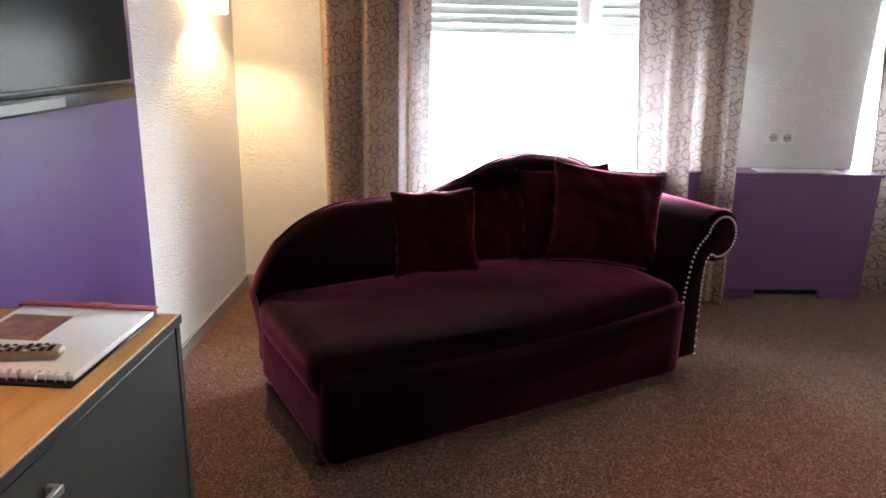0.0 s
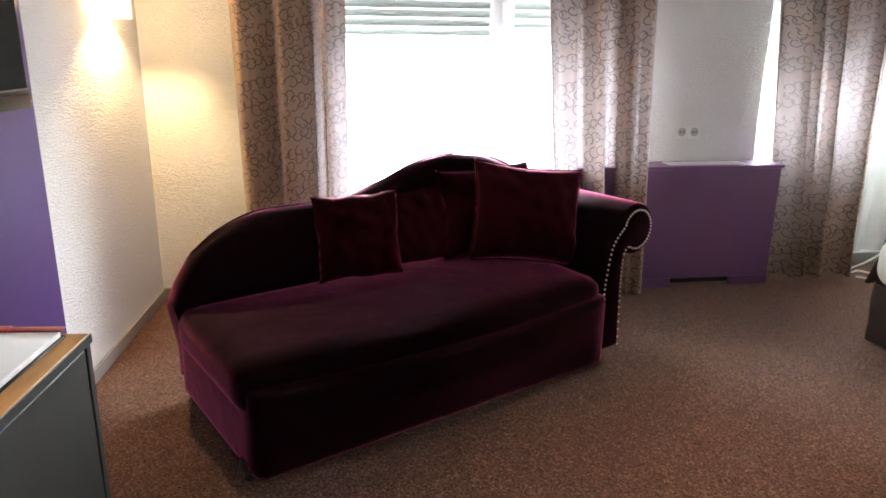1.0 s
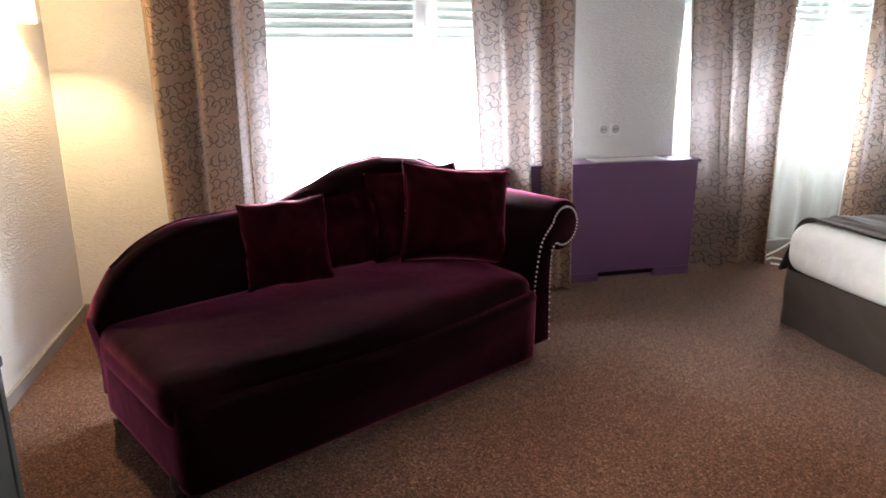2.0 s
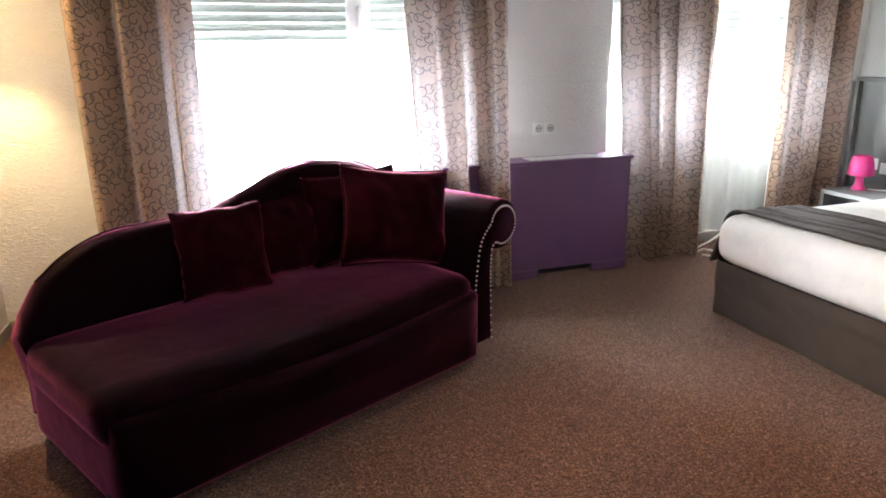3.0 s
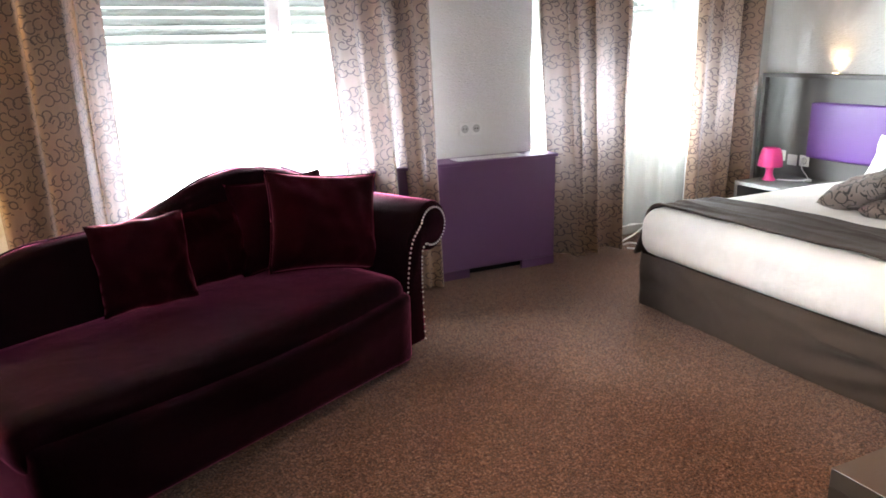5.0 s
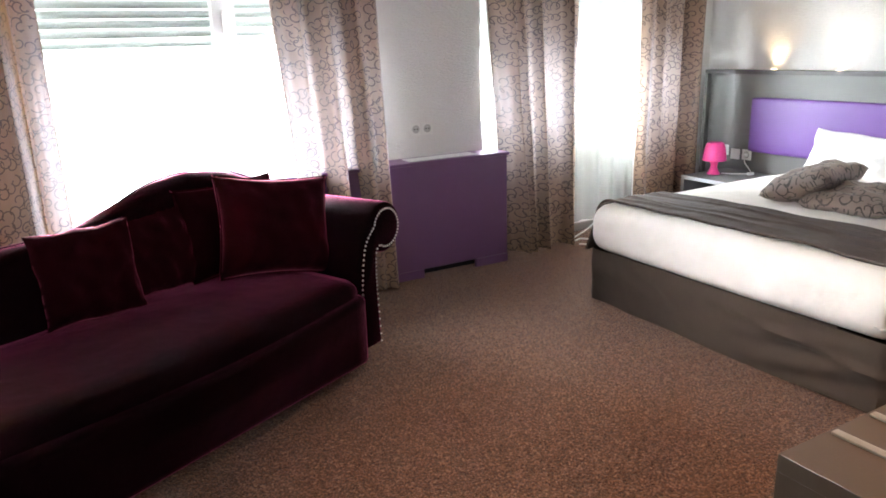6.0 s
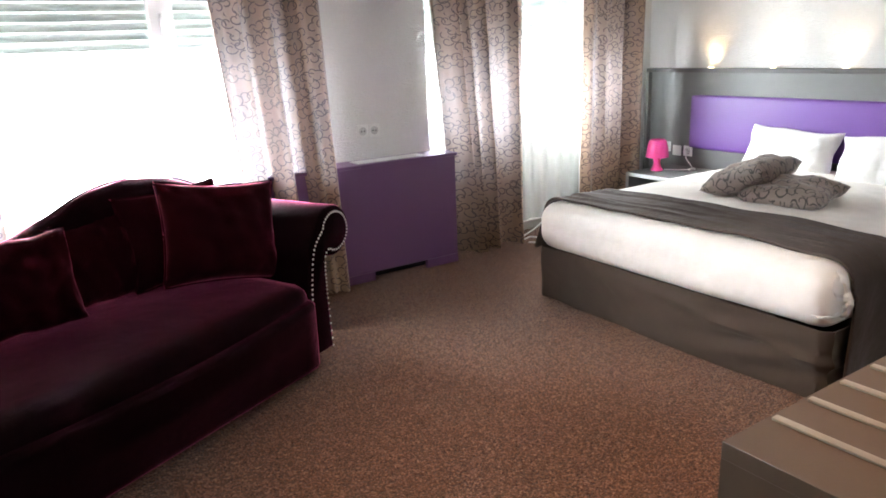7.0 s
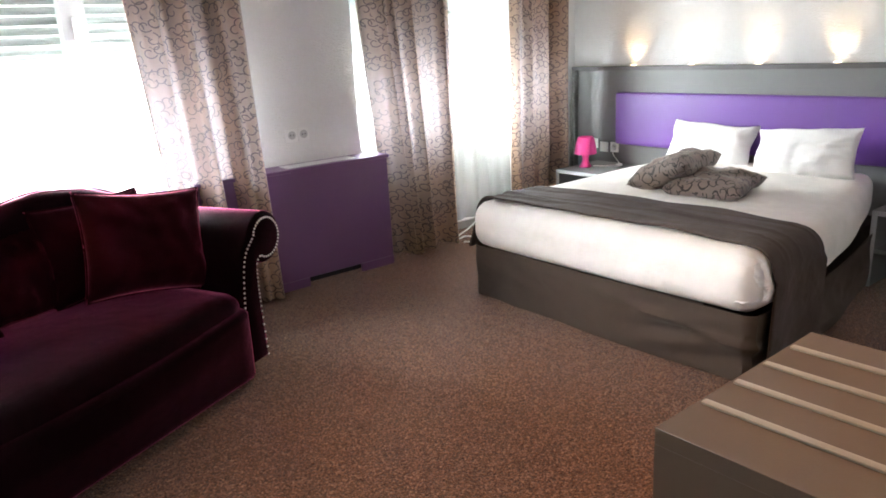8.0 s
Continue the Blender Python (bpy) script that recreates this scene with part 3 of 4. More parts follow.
part("end_panel", box((-DD, -0.022, 0.0), (-0.001, 0.0, DZ - 0.022), 0.002, 1), DESK_GREY, desk)
part("end_panel", box((-DD, -DL, 0.0), (-0.001, -DL + 0.022, DZ - 0.022), 0.002, 1), DESK_GREY, desk)
part("back_panel", box((-DD, -DL + 0.022, 0.05), (-DD + 0.012, -0.022, DZ - 0.022)), DESK_GREY, desk)
part("plinth", box((-0.05, -DL + 0.022, 0.0), (-0.03, -0.022, 0.07)), DESK_GREY, desk)
for a, b, hy in ((-0.66, -0.031, -0.585), (-1.20, -0.666, -0.73), (-1.72, -1.206, -1.27)):
    door = part("door", box((-0.019, a, 0.075), (0.0, b, DZ - 0.025), 0.002, 1), DESK_GREY, desk)
    hb = bmesh.new()
    box((0.0, hy - 0.055, DZ - 0.094), (0.024, hy - 0.043, DZ - 0.078), 0.002, 1, hb)
    box((0.0, hy + 0.043, DZ - 0.094), (0.024, hy + 0.055, DZ - 0.078), 0.002, 1, hb)
    box((0.016, hy - 0.055, DZ - 0.094), (0.026, hy + 0.055, DZ - 0.078), 0.002, 1, hb)
    part("handle", hb, GREY_BOARD, door, "grey metal bow handle")

binder = thing("binder", pose(-0.588, 1.178, DZ, 0, 0, -6), "open ring binder with white pages and a red cover", "binder")
part("cover", box((-0.30, -0.012, 0.0), (0.0, 0.338, 0.006), 0.002, 1), BLACK, binder, "black underside of the cover")
part("paper_block", box((-0.30, 0.004, 0.006), (-0.004, 0.325, 0.019), 0.003), PAPER, binder, "stack of white pages")
part("cover_edge", box((-0.31, 0.318, 0.019), (-0.0, 0.342, 0.0235), 0.002), RED, binder, "red leatherette edge")
part("clasp", box((-0.155, 0.312, 0.0235), (-0.105, 0.338, 0.028), 0.002), RED, binder, "red leatherette clasp")
part("printed_picture", box((-0.285, 0.14, 0.0192), (-0.155, 0.27, 0.0197)), PHOTO, binder, "brown printed picture")
for k in range(16):
    x = -0.285 + k * 0.018
    part("ring", tube([(x, 0.004 + 0.009 * math.cos(a), 0.012 + 0.012 * math.sin(a)) for a in np.linspace(0, 6.28, 11)[:-1]], 0.0022, 5, None, True), SILVER, binder, "metal ring")

remote = thing("remote_control", pose(-0.645, 1.262, DZ + 0.0197, 0, 0, 4), "bronze-grey remote control with many buttons on the binder", "remote control")
GOLD = plain("bronze_grey_plastic", (0.20, 0.155, 0.09), 0.35, 0.3)
part("body", soft_box((-0.19, -0.022, 0.0), (0.0, 0.022, 0.019), (0.012, 0.012, 0.007), 8), GOLD, remote)
for i in range(12):
    for j in range(4):
        mat = BLACK if (i * 5 + j * 3) % 4 else SILVER
        part("button", box((-0.178 + i * 0.0142, -0.0165 + j * 0.0087, 0.0185), (-0.169 + i * 0.0142, -0.0105 + j * 0.0087, 0.0212), 0.0012, 1), mat, remote)

tv = thing("television", WEST @ pose(0.018, -1.402, 1.199), "flat wall-mounted television with a dark screen", "television")
TW, THG = 1.05, 0.63
part("body", box((0.014, -TW, 0.0), (0.05, 0.0, THG), 0.006), BLACK, tv)
part("screen", box((0.050, -TW + 0.014, 0.052), (0.053, -0.014, THG - 0.014), 0.001, 1), SCREEN, tv, "dark glossy screen")
part("chin", box((0.050, -TW + 0.006, 0.044), (0.0545, -0.006, 0.050), 0.001, 1), GREY_DARK, tv, "grey trim line")
part("speaker_bar", box((0.048, -TW + 0.02, -0.012), (0.062, -0.012, 0.034), 0.004), BLACK, tv, "black gloss lower bar")
part("sticker", box((0.062, -0.80, -0.004), (0.0628, -0.47, 0.022)), GREY_BOARD, tv, "silver sticker")
part("standby_light", box((0.062, -0.030, 0.004), (0.0635, -0.018, 0.014), 0.001, 1), RED, tv, "small red light")
part("wall_bracket", box((0.0, -0.70, 0.18), (0.014, -0.35, 0.45)), BLACK, tv)

sconce = thing("wall_lamp", WEST @ pose(0, -0.487, 1.502), "white box wall lamp shining up and down", "wall lamp")
bm = bmesh.new()
box((0.10, -0.085, 0), (0.106, 0.085, 0.20), 0.002, 1, bm)
box((0.0, -0.091, 0), (0.106, -0.085, 0.20), 0.002, 1, bm)
box((0.0, 0.085, 0), (0.106, 0.091, 0.20), 0.002, 1, bm)
part("shade", bm, SHADE, sconce, "glowing white shade")
part("back_plate", box((0.0, -0.06, 0.10), (0.012, 0.06, 0.19), 0.002, 1), WHITE, sconce)
part("bulb_holder", lathe([(0.012, 0.115), (0.016, 0.12), (0.016, 0.152), (0.012, 0.157)], 12, None, (0.06, 0, 0)), WHITE, sconce)

# ---- chaise longue ----
SOFA = pose(-0.267, 2.12, 0, 0, 0, 26.52)
sofa = thing("chaise_longue", SOFA, "burgundy velvet chaise longue with a curved back and studded scroll arm", "sofa")
U1, V1 = 1.60, 0.74


def base_shape(p):
    bow = 0.065 * math.sin(math.pi * min(1, max(0, (p.x + 0.05) / 1.66))) * max(0, 1 - p.y / 0.35) * min(1.0, max(0.0, p.z - 0.05) / 0.2)
    return Vector((p.x, p.y - bow, p.z))


# Bottom pulled low and forward so dark velvet stands in for the floor shadow.
part("body", soft_box((-0.018, -0.078, 0.034), (U1 + 0.012, V1, 0.36), (0.05, 0.06, 0.02), 14, base_shape), VELVET, sofa)


def seat_shape(p):
    s = min(1, max(0, (p.x + 0.05) / 1.66))
    bow = 0.065 * math.sin(math.pi * s) * max(0, 1 - p.y / 0.35)
    crown = 0.025 * math.sin(math.pi * s) * math.sin(math.pi * min(1, max(0, (p.y + 0.05) / 0.8))) if p.z > 0.35 else 0
    lump = 0.006 * noise.noise(Vector((p.x * 4, p.y * 4, p.z * 3)))
    return Vector((p.x, p.y - bow + lump, p.z + crown + lump))


part("seat", soft_box((-0.042, -0.04, 0.24), (U1 + 0.015, 0.66, 0.43), (0.06, 0.075, 0.075), 16, seat_shape), VELVET, sofa, "thick padded velvet seat")

# height of the curved back along its length
BACK_S = (-0.045, -0.03, 0.0, 0.046, 0.156, 0.305, 0.485, 0.732, 0.906, 1.086, 1.278, 1.483, 1.66, 1.80)
BACK_H = (0.40, 0.49, 0.56, 0.615, 0.695, 0.750, 0.758, 0.762, 0.818, 0.886, 0.910, 0.886, 0.82, 0.745)


def back_loop(s, t):
    x = -0.045 + s * 1.80
    h = float(np.interp(x, BACK_S, BACK_H))
    h = 0.5 * h + 0.25 * float(np.interp(x - 0.05, BACK_S, BACK_H)) + 0.25 * float(np.interp(x + 0.05, BACK_S, BACK_H))
    # across: from the seat side over the round top and down behind
    r = 0.075
    if t < 0.3:
        v, z = 0.60, 0.2 + (h - r - 0.2) * t / 0.3
        v -= 0.018 * math.sin(math.pi * t / 0.3)
    elif t < 0.6:
        a = math.pi * (1 - (t - 0.3) / 0.3)
        v, z = 0.60 + r + r * math.cos(a), h - r + r * math.sin(a)
    else:
        v, z = 0.60 + 2 * r + 0.012 * (t - 0.6), h - r - (h - r - 0.09) * (t - 0.6) / 0.4
    if s < 0.1:
        x += 0.035 * (1 - s / 0.1) * min(1.0, max(0.0, (0.42 - z) / 0.2))
    return (x, v, z)


bm = grid(back_loop, 60, 34)
bm.verts.index_update()
for e0 in (0, 1):
    ring = [v for v in bm.verts if (v.index < 35 if e0 == 0 else v.index >= 60 * 35)]
    ring.sort(key=lambda v: math.atan2(v.co.z - 0.3, v.co.y - 0.675))
    if len(ring) > 2:
        bm.faces.new(ring)
part("backrest", bm, VELVET, sofa, "curved velvet backrest")
part("back_piping", tube(smooth_path([(a, 0.675, b + 0.001) for a, b in zip(BACK_S[3:], BACK_H[3:])], 4), 0.004, 6), VELVET, sofa)

# scroll arm: outline across the sofa, then pushed back
CU, CZ, CR = 1.800, 0.622, 0.118
arm_line = [(1.590, 0.075), (1.590, 0.30), (1.600, 0.45), (1.630, 0.58)]
arm_line += [(CU + CR * math.cos(radians(a)), CZ + CR * math.sin(radians(a))) for a in range(160, -131, -10)]
arm_line += [(1.735, 0.50), (1.727, 0.42), (1.728, 0.30), (1.735, 0.15), (1.738, 0.075)]
arm = part("scroll_arm", extrude_profile(arm_line, V1 - 0.01, bevel=0.012), VELVET, sofa, "velvet scroll arm", pose(0, -0.03, 0))
face_line = [(1.605, 0.09), (1.606, 0.30), (1.618, 0.44), (1.648, 0.57)]
face_line += [(CU + 0.088 * math.cos(radians(a)), CZ + 0.088 * math.sin(radians(a))) for a in range(165, -126, -10)]
face_line += [(1.720, 0.52), (1.712, 0.42), (1.714, 0.30), (1.722, 0.09)]
part("front_panel", extrude_profile(face_line, 0.014, bevel=0.004), VELVET, sofa, "velvet arm front panel", pose(0, -0.041, 0))
path = smooth_path([(a, -0.043, b) for a, b in face_line], 6)
studs, walked, last = bmesh.new(), 0.0, None
for p in path:
    if last is not None:
        walked += (p - last).length
    if last is None or walked >= 0.0135:
        bmesh.ops.create_icosphere(studs, subdivisions=1, radius=0.0056, matrix=Matrix.Translation(p) @ Matrix.Diagonal((1, 0.6, 1, 1)))
        walked = 0.0
    last = p
tagged(part("nailhead_trim", studs, STUD, sofa, "row of bright nickel upholstery nails"), kind="stuff")
for u, v in ((0.0, 0.03), (1.563, 0.03), (0.03, 0.66), (1.60, 0.66)):
    part("foot", lathe([(0.020, 0.0), (0.024, 0.006), (0.022, 0.018), (0.028, 0.035), (0.036, 0.05), (0.034, 0.066), (0.030, 0.08)], 16, None, (u, v, 0)), DARKWOOD, sofa, "black turned wooden foot")


def on_sofa(u, v, z, lean, turn, roll=0.0):
    return SOFA @ pose(u, v, z) @ pose(0, 0, 0, 0, 0, turn) @ pose(0, 0, 0, lean, roll, 0)


def velvet_cushion(m, w, h, t, seed, label, piping):
    ob = thing("throw_pillow", m, label, "pillow", "pillows on the chaise longue")
    ear = 0.085 if piping else 0.07
    part("cushion", pillow(w, h, t, ear, 36, seed, 0.8, wrinkle=0.02, ragged=0.0 if piping else 0.012), VELVET_RED, ob)
    if piping:
        part("piping", tube(pillow_rim(w, h, ear), 0.0055, 6, None, True), VELVET_RED, ob)
    return ob


velvet_cushion(on_sofa(0.70, 0.50, 0.44, -14, -12), 0.38, 0.37, 0.13, 1, "small wine red velvet cushion leaning on the backrest", False)
velvet_cushion(on_sofa(1.03, 0.56, 0.44, -10, -4), 0.38, 0.36, 0.11, 2, "small dark red velvet cushion half hidden by a larger one", False)
velvet_cushion(on_sofa(1.41, 0.27, 0.45, -17, -24, 7), 0.52, 0.45, 0.22, 3, "large piped wine red velvet cushion by the scroll arm", True)
velvet_cushion(on_sofa(1.40, 0.50, 0.44, -10, -8, -1), 0.50, 0.42, 0.12, 4, "large piped velvet cushion tucked behind another", True)

# ---- bed ----
BX0, BX1, BY0, BY1 = 2.66, 4.64, 1.30, 2.93
bed = thing("bed", pose(0, 0, 0), "double bed made up with white sheets on a skirted base", "bed")
part("base", box((BX0 + 0.05, BY0 + 0.24, 0.05), (BX1, BY1 - 0.05, 0.29)), TAUPE, bed)


def skirt_shape(s, t):
    """The valance round three sides, from the wall round the foot and back."""
    L = [BX1 - BX0, BY1 - BY0, BX1 - BX0]
    d = s * sum(L)
    wob = (0.006 * math.sin(d * 11 + 2 * math.sin(d * 3.1)) + 0.006 * math.sin(d * 4.7 + 1.0)) * (1 - t)
    slack = math.sin(math.pi * min(1.0, t * 1.05)) ** 0.8
    sag = 0.020 * noise.noise(Vector((d * 2.4, t * 1.6 + d * 0.6, 0.3)))
    near = math.exp(-((d - 3.28) / 0.30) ** 2)
    sag += 0.015 * near * math.sin(15 * t - 11 * (d - 3.0))
    drape = 0.93 - 0.33 * max(0.0, (d - 2.5) / 1.1) ** 1.3
    sag += 0.020 * math.exp(-((t - drape + 0.07) / 0.07) ** 2) * min(1.0, max(0.0, (d - 2.4) / 0.5))
    sag += 0.010 * noise.noise(Vector((d * 5.5 + t * 2.2, t * 3.0, 4.1))) + 0.006 * noise.noise(Vector((d * 13 + t * 4.0, t * 5.0, 1.7)))
    out = 0.024 + wob + sag * slack + 0.012 * near * (1 - t)
    if d < L[0]:
        return (BX1 - d, BY1 + out, 0.006 + t * 0.295)
    if d < L[0] + L[1]:
        return (BX0 - out, BY1 - (d - L[0]), 0.006 + t * 0.295)
    x = BX0 + (d - L[0] - L[1])
    k = min(1.0, max(0.0, (x - 2.95) / 1.6))
    return (x, BY0 - out + 0.24 * k ** 1.6, 0.006 + t * 0.295)


part("bed_skirt", grid(skirt_shape, 300, 22, 0.004), TAUPE, bed, "dark taupe valance with loose folds")


def mattress_shape(p):
    top = 0.018 * math.sin(math.pi * (p.x - BX0) / (BX1 - BX0)) * math.sin(math.pi * (p.y - BY0) / (BY1 - BY0)) if p.z > 0.45 else 0
    n = noise.noise(Vector((p.x * 3, p.y * 3, p.z * 6)))
    k = min(1.0, max(0.0, (p.x - 2.95) / 1.6))
    tuck = 0.31 * k ** 1.6 * max(0.0, 1 - (p.y - BY0) / 0.8)
    return Vector((p.x + 0.008 * n, p.y + 0.008 * n + tuck, p.z + top + 0.004 * n))


part("mattress", soft_box((BX0 - 0.045, BY0 - 0.03, 0.285), (BX1, BY1 + 0.03, 0.555), (0.10, 0.10, 0.105), 22, mattress_shape), SHEET, bed, "mattress in a stretched white sheet")


def on_foot(y, z, proud):
    """A place just off the rounded foot end of the mattress."""
    dy, dz = max(0.0, BY0 + 0.07 - y), max(0.0, 0.39 - z, z - 0.45)
    d = min(0.098, math.hypot(dy, dz))
    return Vector((BX0 - 0.045 + 0.10 - math.sqrt(0.01 - d * d) - proud, y, z))


def crumpled(points, seed):
    """A bunched frill of cloth that turns under the corner of the mattress."""
    line = smooth_path([(0, y, z) for y, z in points], 10)

    def lip(s, t):
        i = min(int(s * (len(line) - 1)), len(line) - 2)
        p, d = line[i], (line[i + 1] - line[i]).normalized()
        w = (0.016 + 0.026 * math.sin(math.pi * s ** 0.8) + 0.016 * noise.noise(Vector((s * 9, seed, 0)))) * min(1.0, 6 * s + 0.2, 6 * (1 - s) + 0.5)
        fold = noise.noise(Vector((s * 13, t * 2.5, seed)))
        q = p + Vector((0, d.z, -d.y)) * (t - 0.5) * w
        return on_foot(q.y, q.z, -0.006 + (0.018 + 0.014 * fold) * math.sin(math.pi * t) ** 0.6)

    return grid(lip, 80, 14)


corner = [(1.307, 0.538), (1.289, 0.5), (1.276, 0.457), (1.26, 0.415), (1.268, 0.375), (1.308, 0.355), (1.356, 0.36)]
part("tucked_corner", crumpled(corner, 3), LINEN, bed, "bunched corner of the white sheet")

runner = thing("bed_runner", pose(0, 0, 0), "dark grey-taupe bed runner laid across the foot of the bed", "bed runner")


def runner_shape(s, t):
    """s runs across the bed, t along it."""
    W = BY1 - BY0 + 0.06
    drop0, drop1, r = 0.27, 0.46, 0.11
    total = drop0 + W + drop1
    d = s * total
    x = 2.69 + 0.055 * math.sin(s * 2.6) + t * (0.40 + 0.05 * s)
    edge = 0.012
    rise = 0.015 + 0.020 * math.sin(math.pi * (x - BX0) / (BX1 - BX0)) * math.sin(math.pi * min(1, max(0, (d - drop0) / W)))
    rise += 0.0045 * math.sin(t * 13 + 2.5 * math.sin(s * 5)) * math.sin(s * 9 + 1) + 0.009 * noise.noise(Vector((s * 9, t * 3, 1)))
    for k, at in enumerate((0.16, 0.34, 0.47, 0.66, 0.83)):
        drift = 0.07 * math.sin(s * (3.0 + k) + 2.1 * k)
        rise += (0.007 + 0.004 * math.sin(s * 7 + k * 1.9)) * math.exp(-((t - at - drift) / 0.028) ** 2)
    y0, y1, zt = BY1 + 0.03 + edge, BY0 - 0.03 - edge, 0.555
    arc = math.pi / 2 * r
    if d < drop0 - arc * 0.5:
        return (x + 0.02 * t, y0 + 0.008 * math.sin(t * 9) + 0.35 * (drop0 - arc * 0.5 - d), zt - r - (drop0 - arc * 0.5 - d))
    if d < drop0 + arc * 0.5:
        a = (d - drop0 + arc * 0.5) / r
        return (x, y0 - r + r * math.cos(a), zt - r + r * math.sin(a) + rise)
    if d < drop0 + W - arc * 0.5:
        return (x, y0 - r - (d - drop0 - arc * 0.5) * (y0 - y1 - 2 * r) / (W - arc), zt + rise)
    if d < drop0 + W + arc * 0.5:
        a = math.pi / 2 + (d - drop0 - W + arc * 0.5) / r
        return (x, y1 + r + r * math.cos(a), zt - r + r * math.sin(a) + rise * 0.7)
    dd = d - drop0 - W - arc * 0.5
    return (x - 0.05 * dd, y1 - 0.010 * math.sin(t * 7 + 1) - 0.02 * dd - 0.004, zt - r - dd)


part("cloth", grid(runner_shape, 120, 64, 0.006), RUNNER, runner)
part("hem", tube([Vector(runner_shape(k / 110, 0.0)) + Vector((0, 0, 0.003)) for k in range(111)], 0.007, 6), RUNNER, runner)

def bed_pillow(m, w, h, t, seed, label):
    ob = thing("bed_pillow", m, label, "pillow", "white bed pillows")
    part("pillowcase", pillow(w, h, t, 0.05, 40, seed, 1.0, wrinkle=0.017, ragged=0.016), LINEN, ob)
    return ob


bed_pillow(pose(4.42, 2.60, 0.530) @ pose(0, 0, 0, 0, 0, -90) @ pose(0, 0, 0, -24, 2, 0), 0.61, 0.30, 0.17, 5, "white pillow leaning against the purple headboard")
bed_pillow(pose(4.30, 1.90, 0.530) @ pose(0, 0, 0, 0, 0, -87) @ pose(0, 0, 0, -24, -3, 0), 0.59, 0.315, 0.17, 6, "white pillow leaning beside the other one")


def deco(m, w, h, t, seed, label):
    ob = thing("throw_pillow", m, label, "pillow", "patterned cushions on the bed")
    part("cushion", pillow(w, h, t, 0.06, 30, seed, wrinkle=0.02, ragged=0.012), CUSHION, ob)
    return ob


deco(pose(3.52, 2.42, 0.600) @ pose(0, 0, 0, 0, 0, 4) @ pose(0, 0, 0, 68, 0, 0), 0.42, 0.38, 0.17, 7, "taupe satin cushion with brown curls leaning on another")
deco(pose(3.34, 1.97, 0.600) @ pose(0, 0, 0, 0, 0, -82) @ pose(0, 0, 0, -84, 0, 0), 0.42, 0.38, 0.14, 8, "taupe satin cushion with brown curls lying on the bed")

# headboard, wall wide
head = thing("headboard", pose(XR, 0, 0), "wide grey headboard with a padded purple band and small uplights", "headboard")
HY0, HY1, HZ = 0.14, 3.96, 1.178
part("panel", box((-0.045, HY0 + 0.03, 0.0), (0.0, HY1 - 0.03, HZ - 0.03)), GREY_BOARD, head)
part("frame_top", box((-0.085, HY0, HZ - 0.03), (0.0, HY1, HZ), 0.002, 1), GREY_DARK, head)
part("frame_side", box((-0.085, HY0, 0.0), (0.0, HY0 + 0.03, HZ - 0.03), 0.002, 1), GREY_DARK, head)
part("frame_side", box((-0.085, HY1 - 0.03, 0.0), (0.0, HY1, HZ - 0.03), 0.002, 1), GREY_BOARD, head)
part("padded_band", soft_box((-0.10, 0.70, 0.585), (-0.045, 3.51, 0.985), (0.02, 0.02, 0.02), 14), VINYL, head, "padded purple vinyl band")
for k in range(6):
    yy = 3.385 - k * 0.491
    light = part("uplight", lathe([(0.026, 0.0), (0.030, 0.003), (0.030, 0.006), (0.022, 0.008)], 18, None, (-0.045, yy, HZ - 0.002)), SILVER, head, "small steel uplight")
    part("lens", lathe([(0.018, 0.0), (0.018, 0.002)], 16, None, (-0.045, yy, HZ + 0.0062)), BULB, light, "glowing lens")
    lamp("uplight_bulb", "SPOT", look((XR - 0.045, yy, HZ + 0.014), (XR + 0.015, yy, HZ + 0.30)), 3.2, (1.0, 0.68, 0.37), cone=104, blend=1.0, soft=0.012)

socket("wall_switch", (XR - 0.045, 3.75, 0.572), 90, "white switch on the grey headboard", False)
socket("wall_socket", (XR - 0.045, 3.648, 0.548), 90, "white blank socket cover on the grey headboard", False)
s3 = socket("wall_socket", (XR - 0.045, 3.545, 0.552), 90, "white power socket with a plug on the headboard")


def nightstand(y0, y1, label):
    ob = thing("nightstand", pose(XR - 0.045, (y0 + y1) / 2, 0), label, "nightstand", "nightstands")
    w, d, h, th = y1 - y0, 0.50, 0.43, 0.028
    part("top", box((-d, -w / 2, h - th), (-0.0, w / 2, h), 0.002, 1), GREY_BOARD, ob)
    part("top_edge", box((-d - 0.002, -w / 2, h - th), (-d, w / 2, h - 0.001)), GREY_EDGE, ob, "light grey edge band")
    for a in (-w / 2, w / 2 - th):
        part("side", box((-d, a, 0.0), (0, a + th, h - th), 0.002, 1), GREY_BOARD, ob)
        part("side_edge", box((-d - 0.002, a, 0.0), (-d, a + th, h - th)), GREY_EDGE, ob, "light grey edge band")
    part("shelf", box((-d + 0.01, -w / 2 + th, 0.19), (0, w / 2 - th, 0.212)), GREY_BOARD, ob)
    part("back", box((-0.012, -w / 2 + th, 0.02), (0, w / 2 - th, h - th)), GREY_DARK, ob)
    return ob


nightstand(3.16, 3.72, "grey open-fronted nightstand beside the bed")
nightstand(0.88, 1.45, "dark grey nightstand in shade beside the bed")

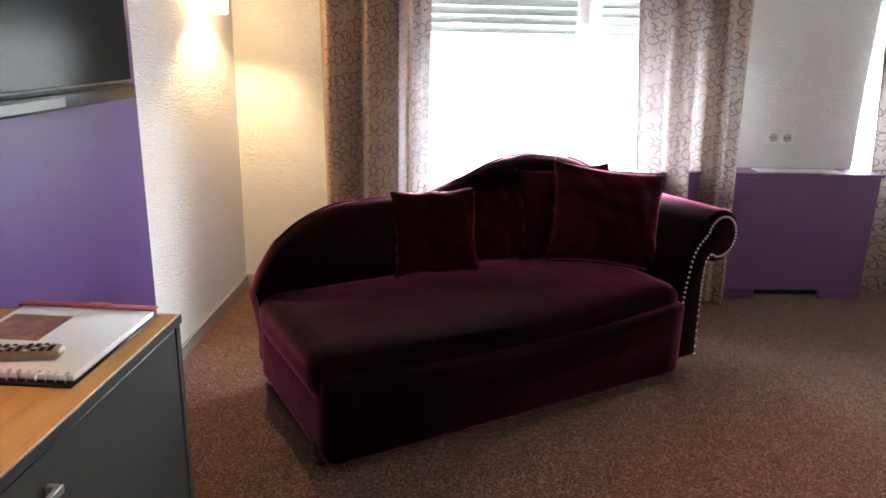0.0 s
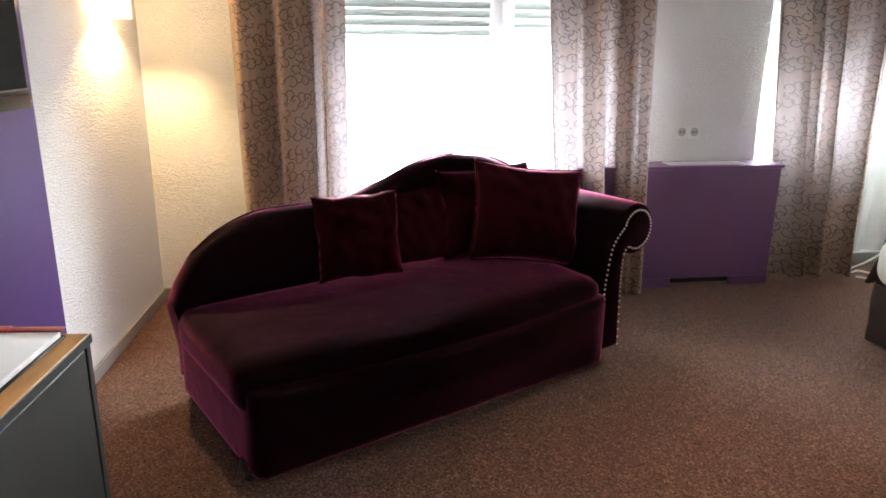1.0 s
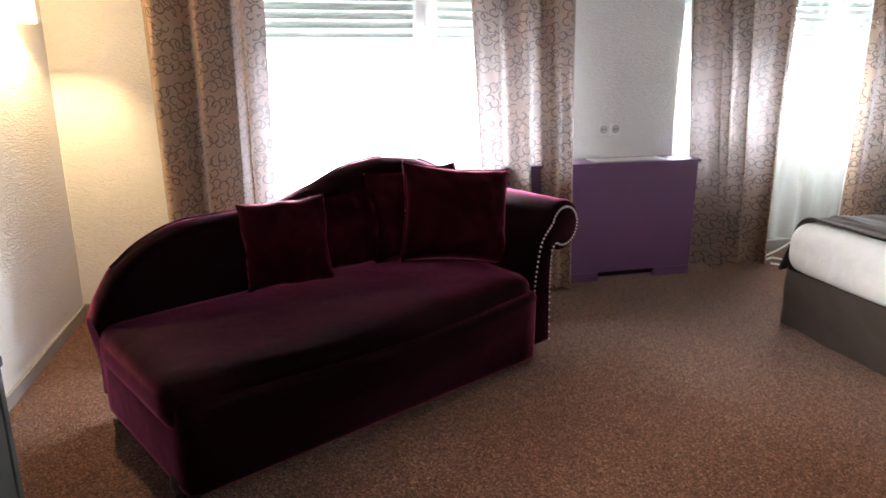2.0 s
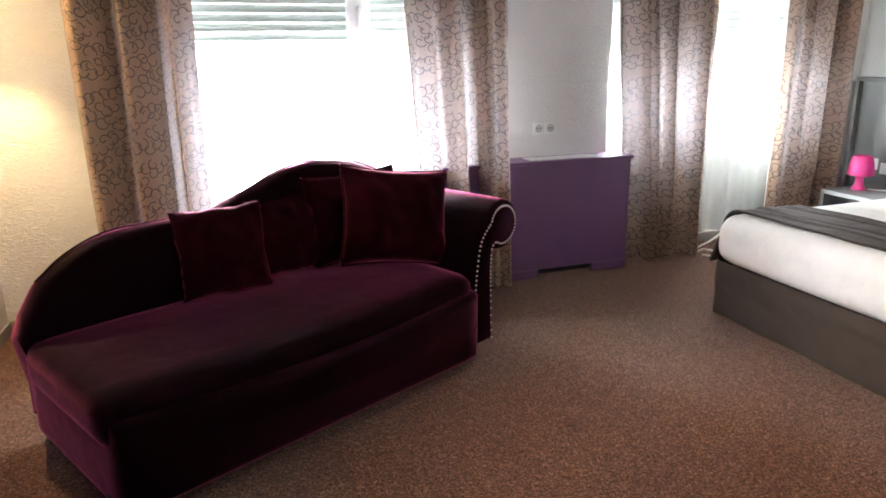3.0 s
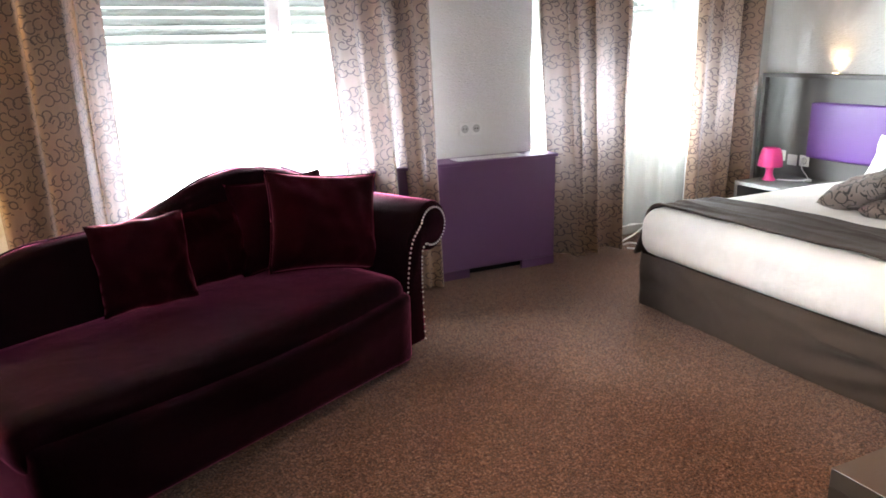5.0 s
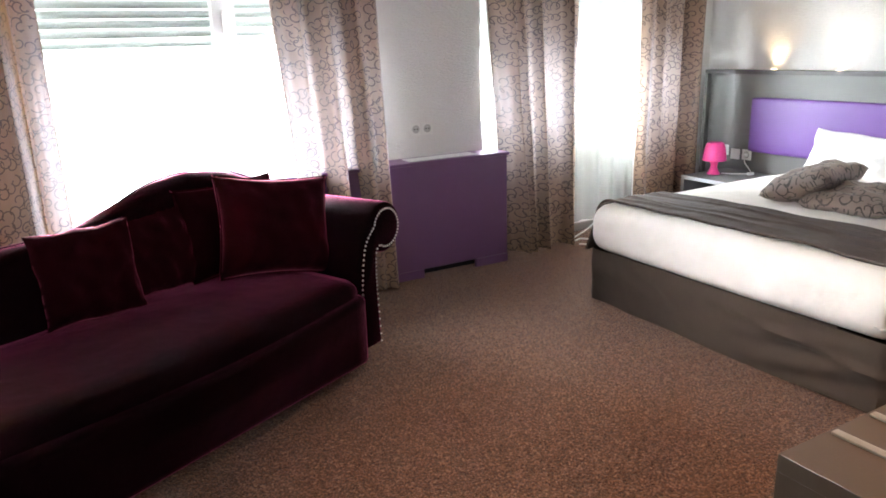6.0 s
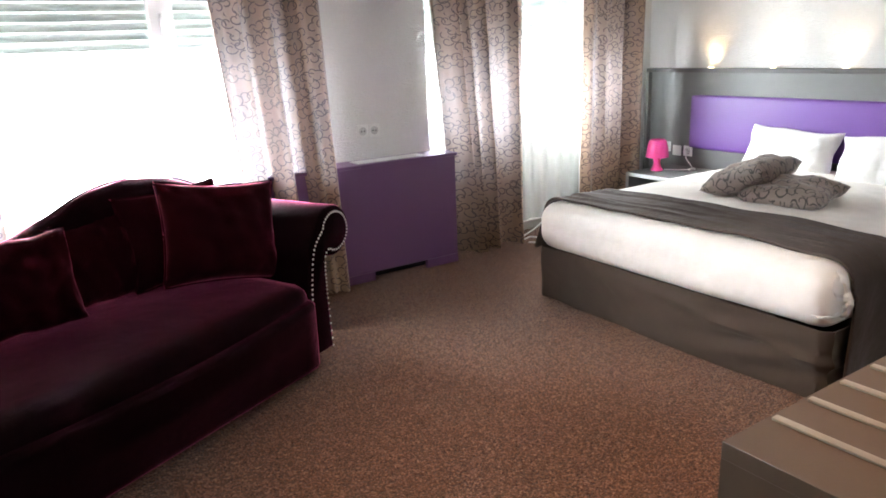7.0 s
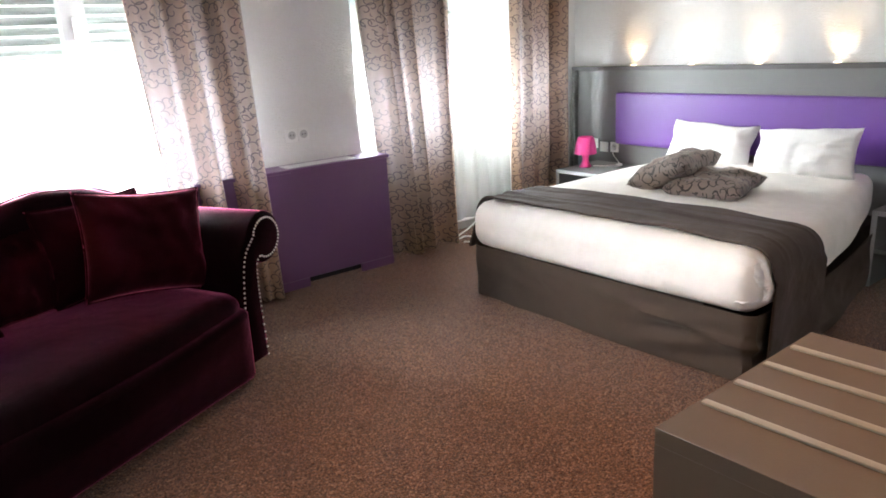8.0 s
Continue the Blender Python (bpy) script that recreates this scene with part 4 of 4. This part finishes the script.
pink = thing("table_lamp", pose(4.40, 3.60, 0.43), "small hot pink plastic table lamp on the nightstand", "lamp")
part("base", lathe([(0.045, 0.0), (0.047, 0.004), (0.046, 0.010), (0.036, 0.022), (0.027, 0.045), (0.024, 0.062), (0.028, 0.085), (0.034, 0.098), (0.02, 0.10)], 28), PINK, pink)
shade = bmesh.new()
prof = [(0.083, 0.103), (0.086, 0.105), (0.083, 0.14), (0.076, 0.185), (0.066, 0.222), (0.056, 0.236), (0.050, 0.234), (0.060, 0.218), (0.070, 0.182), (0.078, 0.14), (0.080, 0.106)]
n = 32
rings = [[shade.verts.new((r * math.cos(2 * math.pi * k / n), r * math.sin(2 * math.pi * k / n), zz)) for k in range(n)] for r, zz in prof]
for a, b in zip(rings, rings[1:] + rings[:1]):
    for k in range(n):
        shade.faces.new((a[k], a[(k + 1) % n], b[(k + 1) % n], b[k]))
part("shade", shade, PINK, pink)
cable = thing("lamp_cable", pose(0, 0, 0), "white lamp cable running to the socket", "cable")
part("cord", tube(smooth_path([(4.44, 3.56, 0.437), (4.50, 3.48, 0.436), (4.55, 3.40, 0.445), (4.60, 3.44, 0.46), (4.66, 3.535, 0.50), (4.675, 3.545, 0.55)], 8), 0.0045, 6), WHITE, cable)
part("inline_switch", soft_box((4.525, 3.385, 0.432), (4.585, 3.41, 0.452), 0.006, 4), WHITE, cable)
part("plug", lathe([(0.018, 0.0), (0.018, 0.022), (0.012, 0.034)], 14), WHITE, cable, "", pose(XR - 0.0575, 3.545, 0.552, 0, -90, 0))
lead = thing("floor_cable", pose(0, 0, 0), "white cable lying on the carpet under the window", "cable")
part("cord", tube(smooth_path([(3.32, 3.84, 0.006), (3.38, 3.80, 0.006), (3.47, 3.86, 0.006), (3.43, 3.95, 0.006), (3.36, 3.93, 0.006), (3.40, 3.99, 0.01), (3.56, 4.05, 0.03), (3.75, 4.13, 0.07)], 8), 0.006, 6), WHITE, lead)

# ---- luggage bench ----
rack = thing("luggage_bench", pose(1.24, 0.775, 0), "taupe laminate luggage bench with pale strips on its top", "luggage rack")
RL, RD, RZ = 0.715, 0.66, 0.600
part("top", box((0, -RD, RZ - 0.04), (RL, 0, RZ), 0.0012, 1), TAUPE_BOARD, rack)
part("side_panel", box((0.0005, -RD + 0.002, 0.0), (0.03, -0.0005, RZ - 0.04)), TAUPE_BOARD, rack)
part("side_panel", box((RL - 0.03, -RD + 0.002, 0.0), (RL - 0.002, -0.002, RZ - 0.04), 0.002, 1), TAUPE_BOARD, rack)
part("end_panel", box((0.03, -0.024, 0.0), (RL - 0.03, -0.004, RZ - 0.04)), TAUPE_BOARD, rack)
part("end_panel", box((0.03, -RD + 0.004, 0.0), (RL - 0.03, -RD + 0.024, RZ - 0.04)), TAUPE_BOARD, rack)
for k in range(4):
    xx = 0.165 + k * 0.138
    part("strip", box((xx - 0.011, -RD + 0.03, RZ), (xx + 0.011, -0.012, RZ + 0.008), 0.003), STRIP, rack, "pale satin strip")

# trim rings assumed in the ceiling for the unseen downlights
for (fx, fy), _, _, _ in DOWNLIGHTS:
    fixture = thing("assumed_downlight", pose(fx, fy, HC), "small round ceiling downlight, assumed out of view", "downlight", "ceiling downlights")
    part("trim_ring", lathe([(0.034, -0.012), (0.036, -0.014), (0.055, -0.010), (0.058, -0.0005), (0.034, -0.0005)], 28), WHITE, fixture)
